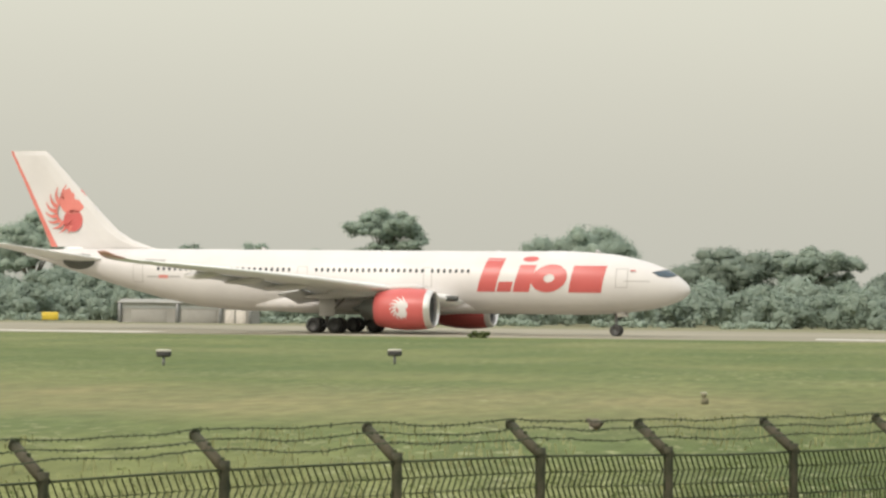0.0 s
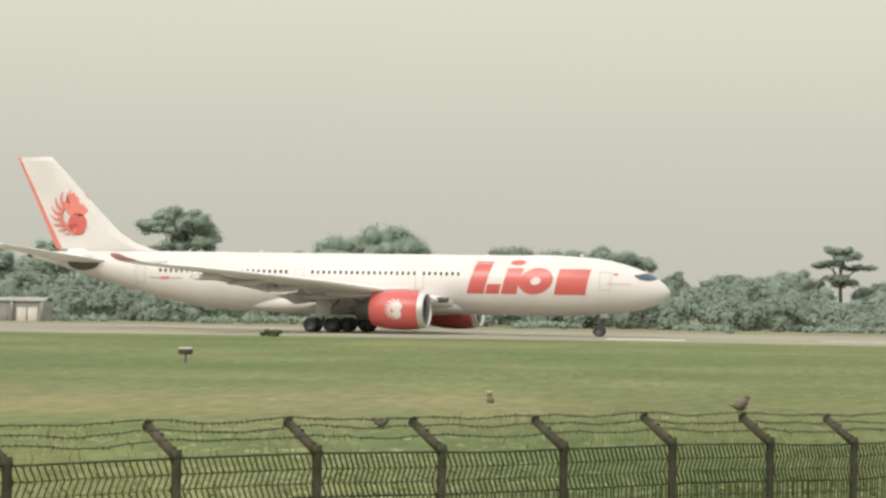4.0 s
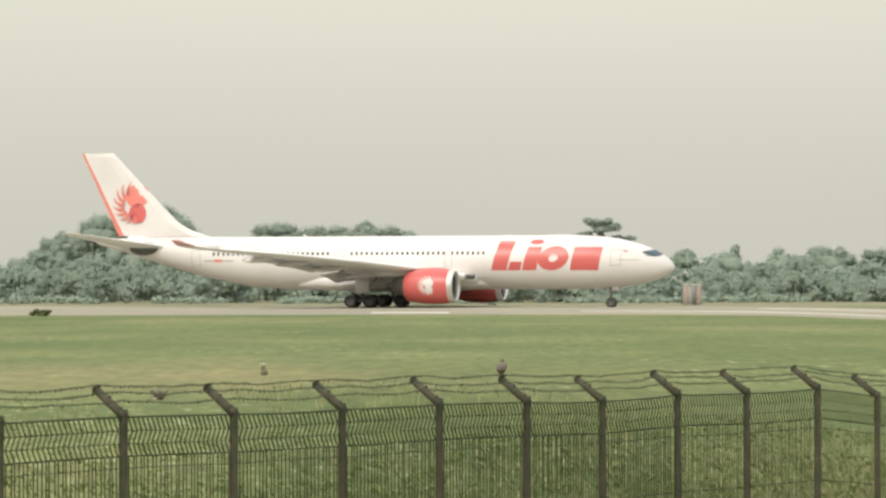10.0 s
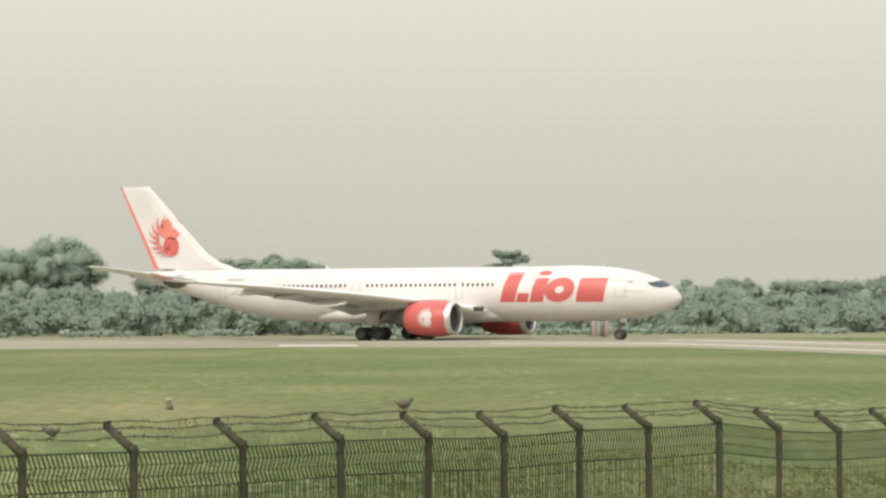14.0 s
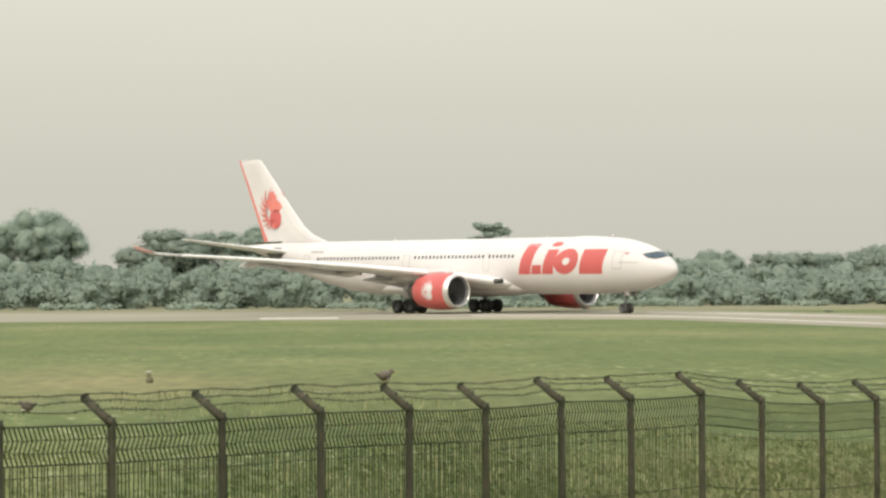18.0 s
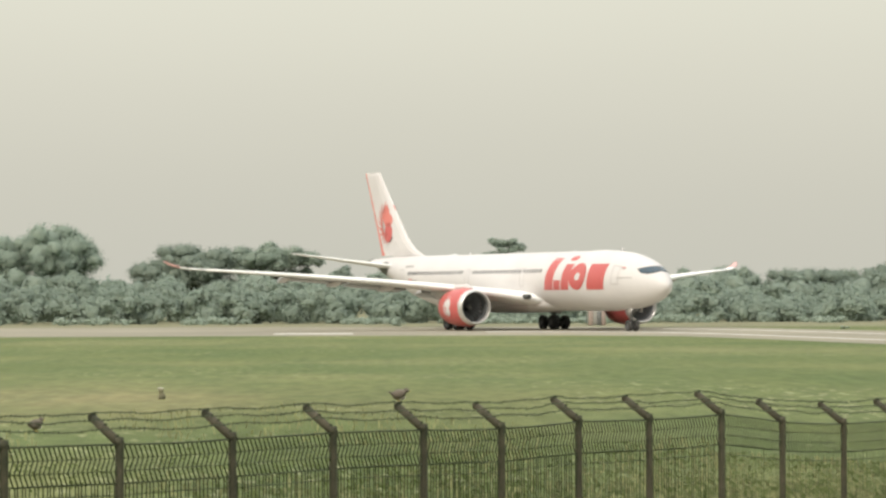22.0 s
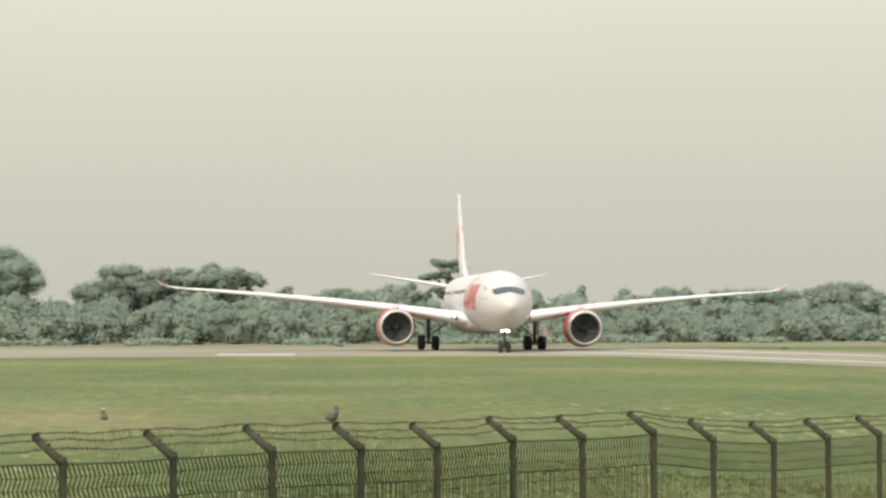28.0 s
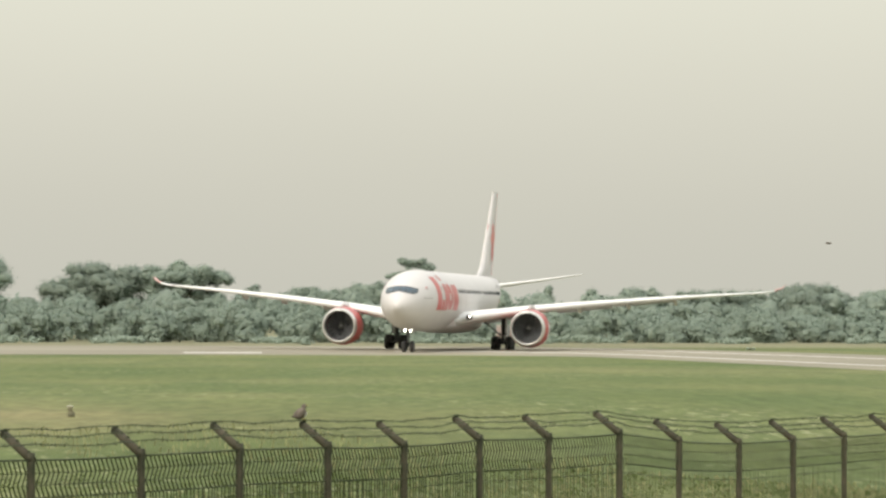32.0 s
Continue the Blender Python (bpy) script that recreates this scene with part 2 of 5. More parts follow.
SOIL = material("damp_soil", (0.10, 0.075, 0.05), 0.95, vary=0.25, scale=0.8, fine=12.0, bump=0.5)
POST = material("weathered_fence_post", (0.031, 0.034, 0.017), 0.85, vary=0.3, scale=2.5, fine=30.0, bump=0.4, tint=(0.078, 0.068, 0.044), random=0.15)
WIRE = material("rusty_wire", (0.050, 0.064, 0.028), 0.7, metal=0.3, vary=0.2, scale=5.0, fine=60.0)
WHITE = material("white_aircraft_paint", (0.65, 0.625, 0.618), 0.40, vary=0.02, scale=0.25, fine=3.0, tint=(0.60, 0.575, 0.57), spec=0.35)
# wings lighter than the body white, standing in for light bounced from below
WING_BOUNCE_WHITE = material("bounce_lit_wing_white", (0.84, 0.84, 0.83), 0.45, vary=0.04, scale=0.5, fine=6.0, tint=(0.78, 0.78, 0.77))
FLAP = material("grey_flap_paint", (0.56, 0.56, 0.57), 0.45, vary=0.05, scale=0.5, fine=6.0)
RED = material("red_aircraft_paint", (0.545, 0.118, 0.112), 0.35, vary=0.03, scale=0.4, fine=4.0, spec=0.4)
# livery red paled, with the haze over the tail painted into it
HAZED_RED = material("hazed_red_paint", (0.66, 0.20, 0.17), 0.4, vary=0.04, scale=0.5, fine=4.0)
PALE_RED = material("pale_red_paint", (0.70, 0.40, 0.37), 0.4, vary=0.06, scale=0.8, fine=6.0)
DARK = material("dark_unpainted_metal", (0.12, 0.125, 0.115), 0.5, metal=0.4, vary=0.12, scale=1.0, fine=8.0)
LIP = material("bare_metal_lip", (0.72, 0.71, 0.69), 0.3, metal=0.75, vary=0.05, scale=2.0, fine=12.0)
DUCT = material("intake_duct", (0.16, 0.165, 0.17), 0.6, vary=0.1)
TYRE = material("black_tyre_rubber", (0.066, 0.065, 0.063), 0.85, vary=0.15, scale=3.0, fine=20.0)
HUB = material("grey_wheel_hub", (0.10, 0.10, 0.10), 0.5, metal=0.5, vary=0.1)
STEEL = material("gear_strut_steel", (0.22, 0.225, 0.225), 0.45, metal=0.4, vary=0.12, scale=2.0, fine=18.0)
GLASS = material("cabin_window_glass", (0.040, 0.048, 0.056), 0.5, vary=0.05, spec=0.2)
MASK = material("black_cockpit_mask", (0.015, 0.017, 0.02), 0.3, vary=0.05)
SCREEN = material("cockpit_glass", (0.05, 0.085, 0.115), 0.06, vary=0.05, spec=0.8)
SEAM = material("door_seam_grey", (0.38, 0.36, 0.35), 0.5, vary=0.06)
LAMP_ON = glow("landing_lamp_lit", (1.0, 0.93, 0.80), 14.0)
BARK = material("tree_bark", (0.12, 0.10, 0.075), 0.95, vary=0.2, scale=1.0, fine=9.0, bump=0.4)
# leaf greens lifted towards grey: the haze over the distance is painted in
HAZED_LEAF = leaf_material("hazed_broad_leaves", (0.280, 0.346, 0.284), (0.350, 0.418, 0.338), 0.35)
HAZED_LEAF_PALE = leaf_material("hazed_pale_leaves", (0.285, 0.350, 0.286), (0.356, 0.424, 0.342), 0.35)
WALLP = material("pale_rendered_wall", (0.33, 0.32, 0.295), 0.85, vary=0.08, scale=0.4, fine=6.0)
ROOFM = material("grey_roof_sheet", (0.36, 0.38, 0.37), 0.7, vary=0.1, scale=0.3, fine=5.0)
YELLOW = material("yellow_sign_paint", (0.62, 0.46, 0.05), 0.6, vary=0.08)
# box red drained of colour to paint in the haze across the runway
BOXRED = material("hazed_box_red", (0.38, 0.30, 0.265), 0.7, vary=0.1)
BOXWHITE = material("dull_box_white", (0.62, 0.58, 0.54), 0.7, vary=0.08)
FEATHER = material("brown_feathers", (0.150, 0.124, 0.098), 0.8, vary=0.2, scale=9.0, fine=80.0)
FEATHER_PALE = material("pale_feathers", (0.55, 0.52, 0.46), 0.8, vary=0.15, scale=9.0, fine=80.0)
BEAK = material("horn_beak", (0.45, 0.30, 0.06), 0.5, vary=0.1)
STONE_DULL = material("mossy_concrete", (0.20, 0.19, 0.12), 0.95, vary=0.25, scale=3.0, fine=25.0, bump=0.4)
STONE_PALE = material("pale_chipped_concrete", (0.44, 0.43, 0.33), 0.9, vary=0.2, scale=5.0, fine=30.0, bump=0.4)
BLUE = material("blue_plastic", (0.04, 0.10, 0.32), 0.5, vary=0.1)


# ---------------------------------------------------------------- mesh helpers
def part(name, bm, mat, parent=None, label="", smooth=True):
    """Links a bmesh as one mesh object under a thing or a part."""
    me = bpy.data.meshes.new(name)
    bm.normal_update()
    bm.to_mesh(me)
    bm.free()
    for x in (mat if isinstance(mat, (list, tuple)) else [mat]):
        me.materials.append(x)
    for f in me.polygons:
        f.use_smooth = smooth
    ob = new(name, me)
    if parent:
        ob.parent = parent
    return tagged(ob, label)


def sheet(name, verts, faces, mat, parent=None, label="", smooth=False):
    me = bpy.data.meshes.new(name)
    me.from_pydata([tuple(v) for v in verts], [], faces)
    me.materials.append(mat)
    for f in me.polygons:
        f.use_smooth = smooth
    ob = new(name, me)
    if parent:
        ob.parent = parent
    return tagged(ob, label)


def thing(name, label, category, m=None, group="", kind=""):
    ob = new(name)
    ob.empty_display_size = 0.3
    if m is not None:
        ob.matrix_basis = m
    return tagged(ob, label, category, group, kind)


def box(bm, c, s, bevel=0.0, m=None, mat=0):
    g = bmesh.ops.create_cube(bm, size=1.0)
    vs = g["verts"]
    bmesh.ops.scale(bm, vec=s, verts=vs)
    if bevel:
        es = list({e for v in vs for e in v.link_edges})
        g = bmesh.ops.bevel(bm, geom=es, offset=bevel, segments=1, affect="EDGES")
        vs = list({v for f in g["faces"] for v in f.verts} | {v for v in vs if v.is_valid})
    bmesh.ops.translate(bm, vec=c, verts=vs)
    if m is not None:
        bmesh.ops.transform(bm, matrix=m, verts=vs)
    if mat:
        for f in {f for v in vs for f in v.link_faces}:
            f.material_index = mat
    return vs


def loft(bm, rings, cap=True, closed=True, mat=0):
    """Skins a run of rings of equal count."""
    rows = [[bm.verts.new(p) for p in r] for r in rings]
    n = len(rows[0])
    for a, b in zip(rows, rows[1:]):
        for i in range(n if closed else n - 1):
            j = (i + 1) % n
            f = bm.faces.new((a[i], a[j], b[j], b[i]))
            f.material_index = mat
    if cap and closed:
        for r in (rows[0][::-1], rows[-1]):
            f = bm.faces.new(r)
            f.material_index = mat
    return rows


def tube(bm, p0, p1, r0, r1=None, n=8, mat=0):
    p0, p1 = Vector(p0), Vector(p1)
    r1 = r0 if r1 is None else r1
    d = (p1 - p0).normalized()
    u = d.orthogonal().normalized()
    v = d.cross(u)
    rings = [[p + (u * math.cos(k * 2 * math.pi / n) + v * math.sin(k * 2 * math.pi / n)) * r for k in range(n)] for p, r in ((p0, r0), (p1, r1))]
    loft(bm, rings, mat=mat)


def lathe(bm, profile, centre, n=32, mats=None, cap=False):
    """Turns a profile of (x, radius) about a line along x through centre."""
    cx, cy, cz = centre
    rings = [[(cx + x, cy + r * math.sin(k * 2 * math.pi / n), cz + r * math.cos(k * 2 * math.pi / n)) for k in range(n)] for x, r in profile]
    rows = [[bm.verts.new(p) for p in r] for r in rings]
    for q, (a, b) in enumerate(zip(rows, rows[1:])):
        for i in range(n):
            j = (i + 1) % n
            f = bm.faces.new((a[i], b[i], b[j], a[j]))
            if mats:
                f.material_index = mats[q]
    if cap:
        bm.faces.new(rows[0])
        bm.faces.new(rows[-1][::-1])
    bmesh.ops.recalc_face_normals(bm, faces=bm.faces)


# ---------------------------------------------------------------- ground
FENCE_DIR = Vector((math.cos(0.931), math.sin(0.931), 0))
FENCE_IN = Vector((-FENCE_DIR.y, FENCE_DIR.x, 0))  # towards the airfield
FENCE_MID = Vector((0.94, 46.79, 0))


def ease(x):
    x = min(1.0, max(0.0, x))
    return x * x * (3 - 2 * x)


def ground_z(x, y):
    """The field is flat and falls gently towards the ditch at the fence."""
    s = (Vector((x, y, 0)) - FENCE_MID).dot(FENCE_IN)
    z = -1.28 * (1 - ease((s - 1.5) / 34.0))
    return z + 0.05 * noise.noise(Vector((x * 0.06, y * 0.06, 0))) * ease((150 - y) / 60)


def ground():
    xs = [-2500, -900, -400, -220, -140, *range(-110, 111, 4), 150, 240, 420, 900, 2500]
    ys = [-600, -200, -80, -30, 0, *range(8, 120, 3), *range(120, 240, 10), *range(240, 270, 3), *range(270, 400, 10), 420, 520, 700, 1000, 1600, 2600, 4200]
    verts = [(x, y, ground_z(x, y)) for y in ys for x in xs]
    w = len(xs)
    faces = [(j * w + i, j * w + i + 1, (j + 1) * w + i + 1, (j + 1) * w + i) for j in range(len(ys) - 1) for i in range(w - 1)]
    ob = sheet("ground", verts, faces, GRASS, smooth=True)
    tagged(ob, "mown green airfield grass with straw-coloured dry swaths", "ground", kind="structure")


def ribbon(name, near, far, mat, z, label, category, kind="structure", group=""):
    """A paved strip between two edges of equal count."""
    verts = [(x, y, z) for x, y in near] + [(x, y, z) for x, y in far]
    n = len(near)
    # a shallow skirt closes the strip down to the soil
    verts += [(x, y, z - 0.25) for x, y in near] + [(x, y, z - 0.25) for x, y in far]
    faces = [(i, i + 1, n + i + 1, n + i) for i in range(n - 1)]
    faces += [(2 * n + i, 2 * n + i + 1, i + 1, i) for i in range(n - 1)]
    faces += [(n + i, n + i + 1, 3 * n + i + 1, 3 * n + i) for i in range(n - 1)]
    ob = sheet(name, verts, faces, mat)
    return tagged(ob, label, category, group, kind)


def pavement():
    near = [(-240, 262), (-150, 262), (-85, 262), (-40, 264), (-10, 266), (17, 264), (26, 254), (31, 230), (36, 198), (42, 160), (50, 115)]
    far = [(-240, 352), (-150, 351), (-85, 350), (-40, 348), (-10, 346), (22, 340), (38, 322), (49, 280), (57, 240), (68, 185), (80, 125)]
    ribbon("runway", near, far, ASPHALT, 0.02, "wide pale asphalt runway with worn markings", "runway")
    strips = (
        ([(-7.3, 276), (-0.4, 275)], [(-7.3, 285), (-0.4, 284)]),
        ([(11.8, 289), (20, 287), (26.5, 279), (31, 262), (36, 232), (41.5, 200)], [(11.8, 297), (21, 295), (28.5, 286), (33, 267), (38, 235), (43.5, 202)]),
        ([(30, 312), (37, 292), (43, 262), (49, 230), (55, 200)], [(31, 319), (39, 298), (45, 267), (51, 233), (57, 202)]),
        ([(-92, 270), (-64, 268)], [(-92, 279), (-64, 277)]),
    )
    for i, (near, far) in enumerate(strips):
        if i in (1, 2):  # narrower lines along the bend
            far = [((a + c) / 2, (b + d) / 2) for (a, b), (c, d) in zip(near, far)]
        ribbon("runway_marking", near, far, PALE, 0.026, "worn white painted line on the runway", "marking", "structure")


def tufts():
    """Blades of longer grass along the fence and out into the field."""
    rng = random.Random(4)
    verts, faces, sv, sf = [], [], [], []
    for k in range(30000):
        u = rng.uniform(-20, 34)
        near = rng.random() ** 1.5
        s = 0.75 + 24 * near
        if rng.random() < near * 0.9:
            continue
        if s < apron(u) - 0.15 + 0.5 * noise.noise(Vector((u * 0.9, 5, 0))):
            continue
        p = FENCE_MID + FENCE_DIR * u + FENCE_IN * s
        z = ground_z(p.x, p.y)
        lush = 0.75 + 0.5 * noise.noise(Vector((p.x * 0.3, p.y * 0.15, 3)))
        hgt = rng.uniform(0.07, 0.19) * (1.25 - near) * lush
        straw = rng.random() < 0.08 + 0.22 * ease((p.x - 4) / 4)
        v, f = (sv, sf) if straw else (verts, faces)
        for b in range(4):
            a = rng.uniform(0, 6.283)
            lean = rng.uniform(0.4, 1.4) * hgt
            w = rng.uniform(0.010, 0.022)
            ox, oy = p.x + rng.uniform(-0.14, 0.14), p.y + rng.uniform(-0.14, 0.14)
            hh = hgt * rng.uniform(0.6, 1.2) * (1.25 if straw else 1.0)
            i = len(v)
            v += [(ox - w, oy, z - 0.02), (ox + w, oy, z - 0.02), (ox + math.cos(a) * lean * 0.4 + w * 0.8, oy + math.sin(a) * lean * 0.4, z + hh * 0.75), (ox + math.cos(a) * lean, oy + math.sin(a) * lean, z + hh)]
            f += [(i, i + 1, i + 2), (i, i + 2, i + 3)]
    # pale seed heads standing over the mown grass
    for k in range(6500):
        u, s = rng.uniform(-22, 36), 0.8 + 30 * rng.random() ** 1.6
        if s < apron(u):
            continue
        p = FENCE_MID + FENCE_DIR * u + FENCE_IN * s
        if noise.noise(Vector((p.x * 0.22, p.y * 0.10, 7))) < -0.05:
            continue
        z = ground_z(p.x, p.y)
        hh, w = rng.uniform(0.10, 0.24), rng.uniform(0.010, 0.020)
        dx, dy = rng.uniform(-.06, .06), rng.uniform(-.06, .06)
        i = len(sv)
        sv += [(p.x - w, p.y, z), (p.x + w, p.y, z), (p.x + dx + w * 1.3, p.y + dy, z + hh), (p.x + dx - w * 1.3, p.y + dy, z + hh)]
        sf.append((i, i + 1, i + 2, i + 3))
    tagged(sheet("grass", verts, faces, BLADE), "long green grass blades growing behind the fence", "grass", kind="stuff")
    tagged(sheet("straw_stems", sv, sf, STRAW), "pale dry seed stems among the green grass", "grass", kind="stuff")


# ---------------------------------------------------------------- fence
TIPS = {-9: (-11.5, 31.1, 1.62), -8: (-10.15, 32.9, 1.63), -7: (-8.82, 34.66, 1.63), -6: (-7.45, 36.45, 1.68), -5: (-5.99, 38.28, 1.7), -4: (-4.67, 40.04, 1.7),
        -3: (-3.38, 41.69, 1.66), -2: (-2.01, 43.53, 1.64), -1: (-0.68, 45.28, 1.64), 0: (0.62, 47.03, 1.6), 1: (1.83, 48.88, 1.54), 2: (3.12, 50.63, 1.57), 3: (4.39, 52.36, 1.53),
        4: (5.76, 54.09, 1.54), 5: (7.02, 55.84, 1.34), 6: (8.36, 57.62, 1.23), 7: (9.66, 59.4, 1.22), 8: (10.96, 61.18, 1.22), 9: (12.26, 62.96, 1.22), 10: (13.56, 64.74, 1.22)}
ARM = FENCE_IN * 0.46 + Vector((0, 0, 0.22))
KNEE = {k: Vector(v) - ARM for k, v in TIPS.items()}


def fence_posts():
    rng = random.Random(11)
    for k in sorted(TIPS):
        tip, knee = Vector(TIPS[k]), KNEE[k]
        base = Vector((knee.x, knee.y, ground_z(knee.x, knee.y) - 0.12))
        post = thing("fence_post", "dark weathered fence post with an angled arm at the top", "fence post", pose(base.x, base.y, base.z), "posts of the perimeter fence")
        top = knee - base
        bm = bmesh.new()
        r, n = 0.057, 10
        rings = []
        for z, s in ((0, 1.12), (0.15, 1.05), (top.z * 0.5, 1.0), (top.z - 0.12, 0.98), (top.z - 0.02, 1.04)):
            rings.append([(r * s * math.cos(i * 2 * math.pi / n) + rng.uniform(-.004, .004), r * s * math.sin(i * 2 * math.pi / n), z) for i in range(n)])
        loft(bm, rings)
        part("upright", bm, POST, post)
        bm = bmesh.new()
        a0, a1 = top - Vector((0, 0, 0.10)), tip - base
        d = (a1 - a0).normalized()
        tube(bm, a0 - d * 0.04, a1, 0.060, 0.056, n)
        # a rounded cap of mortar
        tube(bm, a1, a1 + d * 0.05, 0.068, 0.036, n)
        part("arm", bm, POST, post)
        for q in (0.06, 0.50, 0.93):
            bm = bmesh.new()
            c = a0.lerp(a1, q) + Vector((0, 0, 0.070))
            box(bm, c, (0.035, 0.035, 0.045), 0.006)
            part("wire_staple", bm, WIRE, post)
    return


def wire_run(bm, pts, r):
    """A thin wire through a run of points."""
    rings = []
    for p in pts:
        rings.append([p + Vector((0, 0, r)), p + FENCE_IN * r * 0.87 - Vector((0, 0, r * 0.5)), p - FENCE_IN * r * 0.87 - Vector((0, 0, r * 0.5))])
    loft(bm, rings)


def barbed_wire():
    rng = random.Random(21)
    for q in (0.06, 0.50, 0.93):
        bm = bmesh.new()
        keys = sorted(TIPS)
        pts = []
        for a, b in zip(keys, keys[1:]):
            p0, p1 = KNEE[a].lerp(Vector(TIPS[a]), q) + Vector((0, 0, 0.075)), KNEE[b].lerp(Vector(TIPS[b]), q) + Vector((0, 0, 0.075))
            sag = rng.uniform(0.01, 0.055)
            kink = rng.uniform(-0.016, 0.016)
            for s in range(12):
                u = s / 12
                p = p0.lerp(p1, u)
                p.z += -4 * sag * u * (1 - u) + kink * math.sin(u * math.pi * 3) + rng.uniform(-0.009, 0.009) * (0 < u)
                pts.append(p)
        pts.append(KNEE[keys[-1]].lerp(Vector(TIPS[keys[-1]]), q) + Vector((0, 0, 0.075)))
        wire_run(bm, pts, 0.0085)
        for p0, p1 in zip(pts, pts[1:]):
            for u in (0.25, 0.75):
                c = p0.lerp(p1, u)
                for _ in range(2):
                    d = Vector((rng.uniform(-1, 1), rng.uniform(-1, 1), rng.uniform(-1, 1))).normalized() * 0.03
                    tube(bm, c - d, c + d, 0.006, 0.003, 3)
        ob = part("barbed_wire", bm, WIRE, None, smooth=False)
        tagged(ob, "sagging rusty barbed wire strung between the post arms", "barbed wire", "strands over the fence")


def fence_panels():
    """Each bay: rails, a band of crimped mesh above and upright wires below."""
    rng = random.Random(31)
    bmw = bmesh.new()
    tube(bmw, (0, 0, 0), (0, 0, 1), 0.0100, n=4)
    wire_mesh = bpy.data.meshes.new("upright_wire")
    bmw.to_mesh(wire_mesh)
    bmw.free()
    wire_mesh.materials.append(WIRE)
    keys = sorted(TIPS)
    for a, b in zip(keys, keys[1:]):
        k0, k1 = KNEE[a] - Vector((0, 0, 0.12)), KNEE[b] - Vector((0, 0, 0.12))
        across = k1 - k0
        g0, g1 = ground_z(k0.x, k0.y) + 0.06, ground_z(k1.x, k1.y) + 0.06
        panel = thing("wire_fence", "dark wire fence bay with a crimped mesh band along its top", "fence", Matrix.Translation(k0), "bays of the perimeter fence")
        drop = Vector((0, 0, -0.50))
        # rails run level with the knees, at the foot of the mesh band and lower down
        for name, off, r in (("top_rail", 0.0, 0.016), ("middle_rail", -0.50, 0.013), ("lower_rail", -0.65, 0.008), ("lower_rail", -1.55, 0.010), ("cross_wire", -0.17, 0.0042), ("cross_wire", -0.335, 0.0042)):
            bm = bmesh.new()
            wav = rng.uniform(-0.015, 0.015)
            pts = [across * u + Vector((0, 0, off + wav * math.sin(u * math.pi))) for u in (0.02, 0.25, 0.5, 0.75, 0.98)]
            wire_run(bm, pts, r)
            part(name, bm, WIRE, panel)
        bm = bmesh.new()
        n = 24
        for i in range(n):
            prev = None
            for s in range(4):
                u = (i + 0.5 + (0.42 if s % 2 else -0.42)) / n
                p = across * u + Vector((0, 0, -0.010 - 0.163 * s))
                if prev is not None:
                    tube(bm, prev, p, 0.0095 if a < -4 else 0.0112 if a < 2 else 0.0104 if a < 4 else 0.0092, n=3)
                    # the cross wire of each course, short pieces from upright to upright
                    tube(bm, p, p + across * (0.8 / n), 0.0048, n=3)
                prev = p
        part("crimped_mesh", bm, WIRE, panel, smooth=False)
        m = 29
        thin = 1.05 if a < -3 else 1.15 if a < 2 else 0.80 if a < 4 else 0.45  # finer wire in the newer bays
        for i in range(m):
            u = (i + 0.5) / m
            top = across * u + drop
            low = (g0 + (g1 - g0) * u) - k0.z
            ob = new("upright_wire", wire_mesh)
            ob.parent = panel
            ob.matrix_basis = Matrix.Translation((top.x, top.y, low)) @ pose(0, 0, 0, rng.uniform(-.4, .4), rng.uniform(-.4, .4)) @ Matrix.Diagonal((thin, thin, top.z - low, 1))


def apron(u):
    """How far the broken concrete reaches in from the fence, u metres along it."""
    return 0.3 if u < 5 else max(0.9, min(4.6, 3.7 - (u - 9.9) * 0.52))


def ditch_edge():
    """Broken concrete slabs along the ditch behind the fence, with scraps caught in it."""
    rng = random.Random(41)
    edge = thing("ditch_edge", "broken pinkish concrete slabs edging the ditch behind the fence", "concrete edging", kind="structure")
    u = 5.0
    while u < 24:
        ln = rng.uniform(0.7, 1.5)
        far = apron(u + ln / 2)
        rows = max(1, round((far - 0.3) / 1.1))
        for k in range(rows):
            wd = (far - 0.3) / rows
            c = FENCE_MID + FENCE_DIR * (u + ln / 2 + rng.uniform(-.1, .1)) + FENCE_IN * (0.3 + wd * (k + 0.5))
            b = bmesh.new()
            box(b, (0, 0, 0), (ln * 0.95, wd * 0.96, 0.30), 0.03)
            for v in b.verts:
                v.co += Vector((rng.uniform(-.07, .07), rng.uniform(-.08, .08), rng.uniform(-.02, .025)))
            ob = part("slab", b, SLAB, edge, smooth=False)
            ob.matrix_basis = Matrix.Translation((c.x, c.y, ground_z(c.x, c.y) + 0.0)) @ pose(0, 0, 0, rng.uniform(-5, 4), rng.uniform(-3, 3), math.degrees(0.931) + rng.uniform(-5, 5))
        u += ln
    for u, s, mat, name, label, cat in ((6.0, 0.42, SOIL, "stone", "dark damp stone lying by the ditch slabs", "stone"), (8.6, 0.34, BLUE, "plastic_scrap", "crumpled blue plastic scrap by the ditch slabs", "litter"),
                                        (9.6, 0.5, SOIL, "stone", "dark damp stone lying by the ditch slabs", "stone")):
        c = FENCE_MID + FENCE_DIR * u + FENCE_IN * 0.75
        b = bmesh.new()
        bmesh.ops.create_icosphere(b, subdivisions=2, radius=s / 2)
        for v in b.verts:
            v.co *= 1 + 0.3 * noise.noise(v.co * 5 + Vector((u, 0, 0)))
            v.co.z *= 0.55
        ob = part(name, b, mat)
        ob.matrix_basis = pose(c.x, c.y, ground_z(c.x, c.y) + 0.15 + s * 0.2)
        tagged(ob, label, cat)


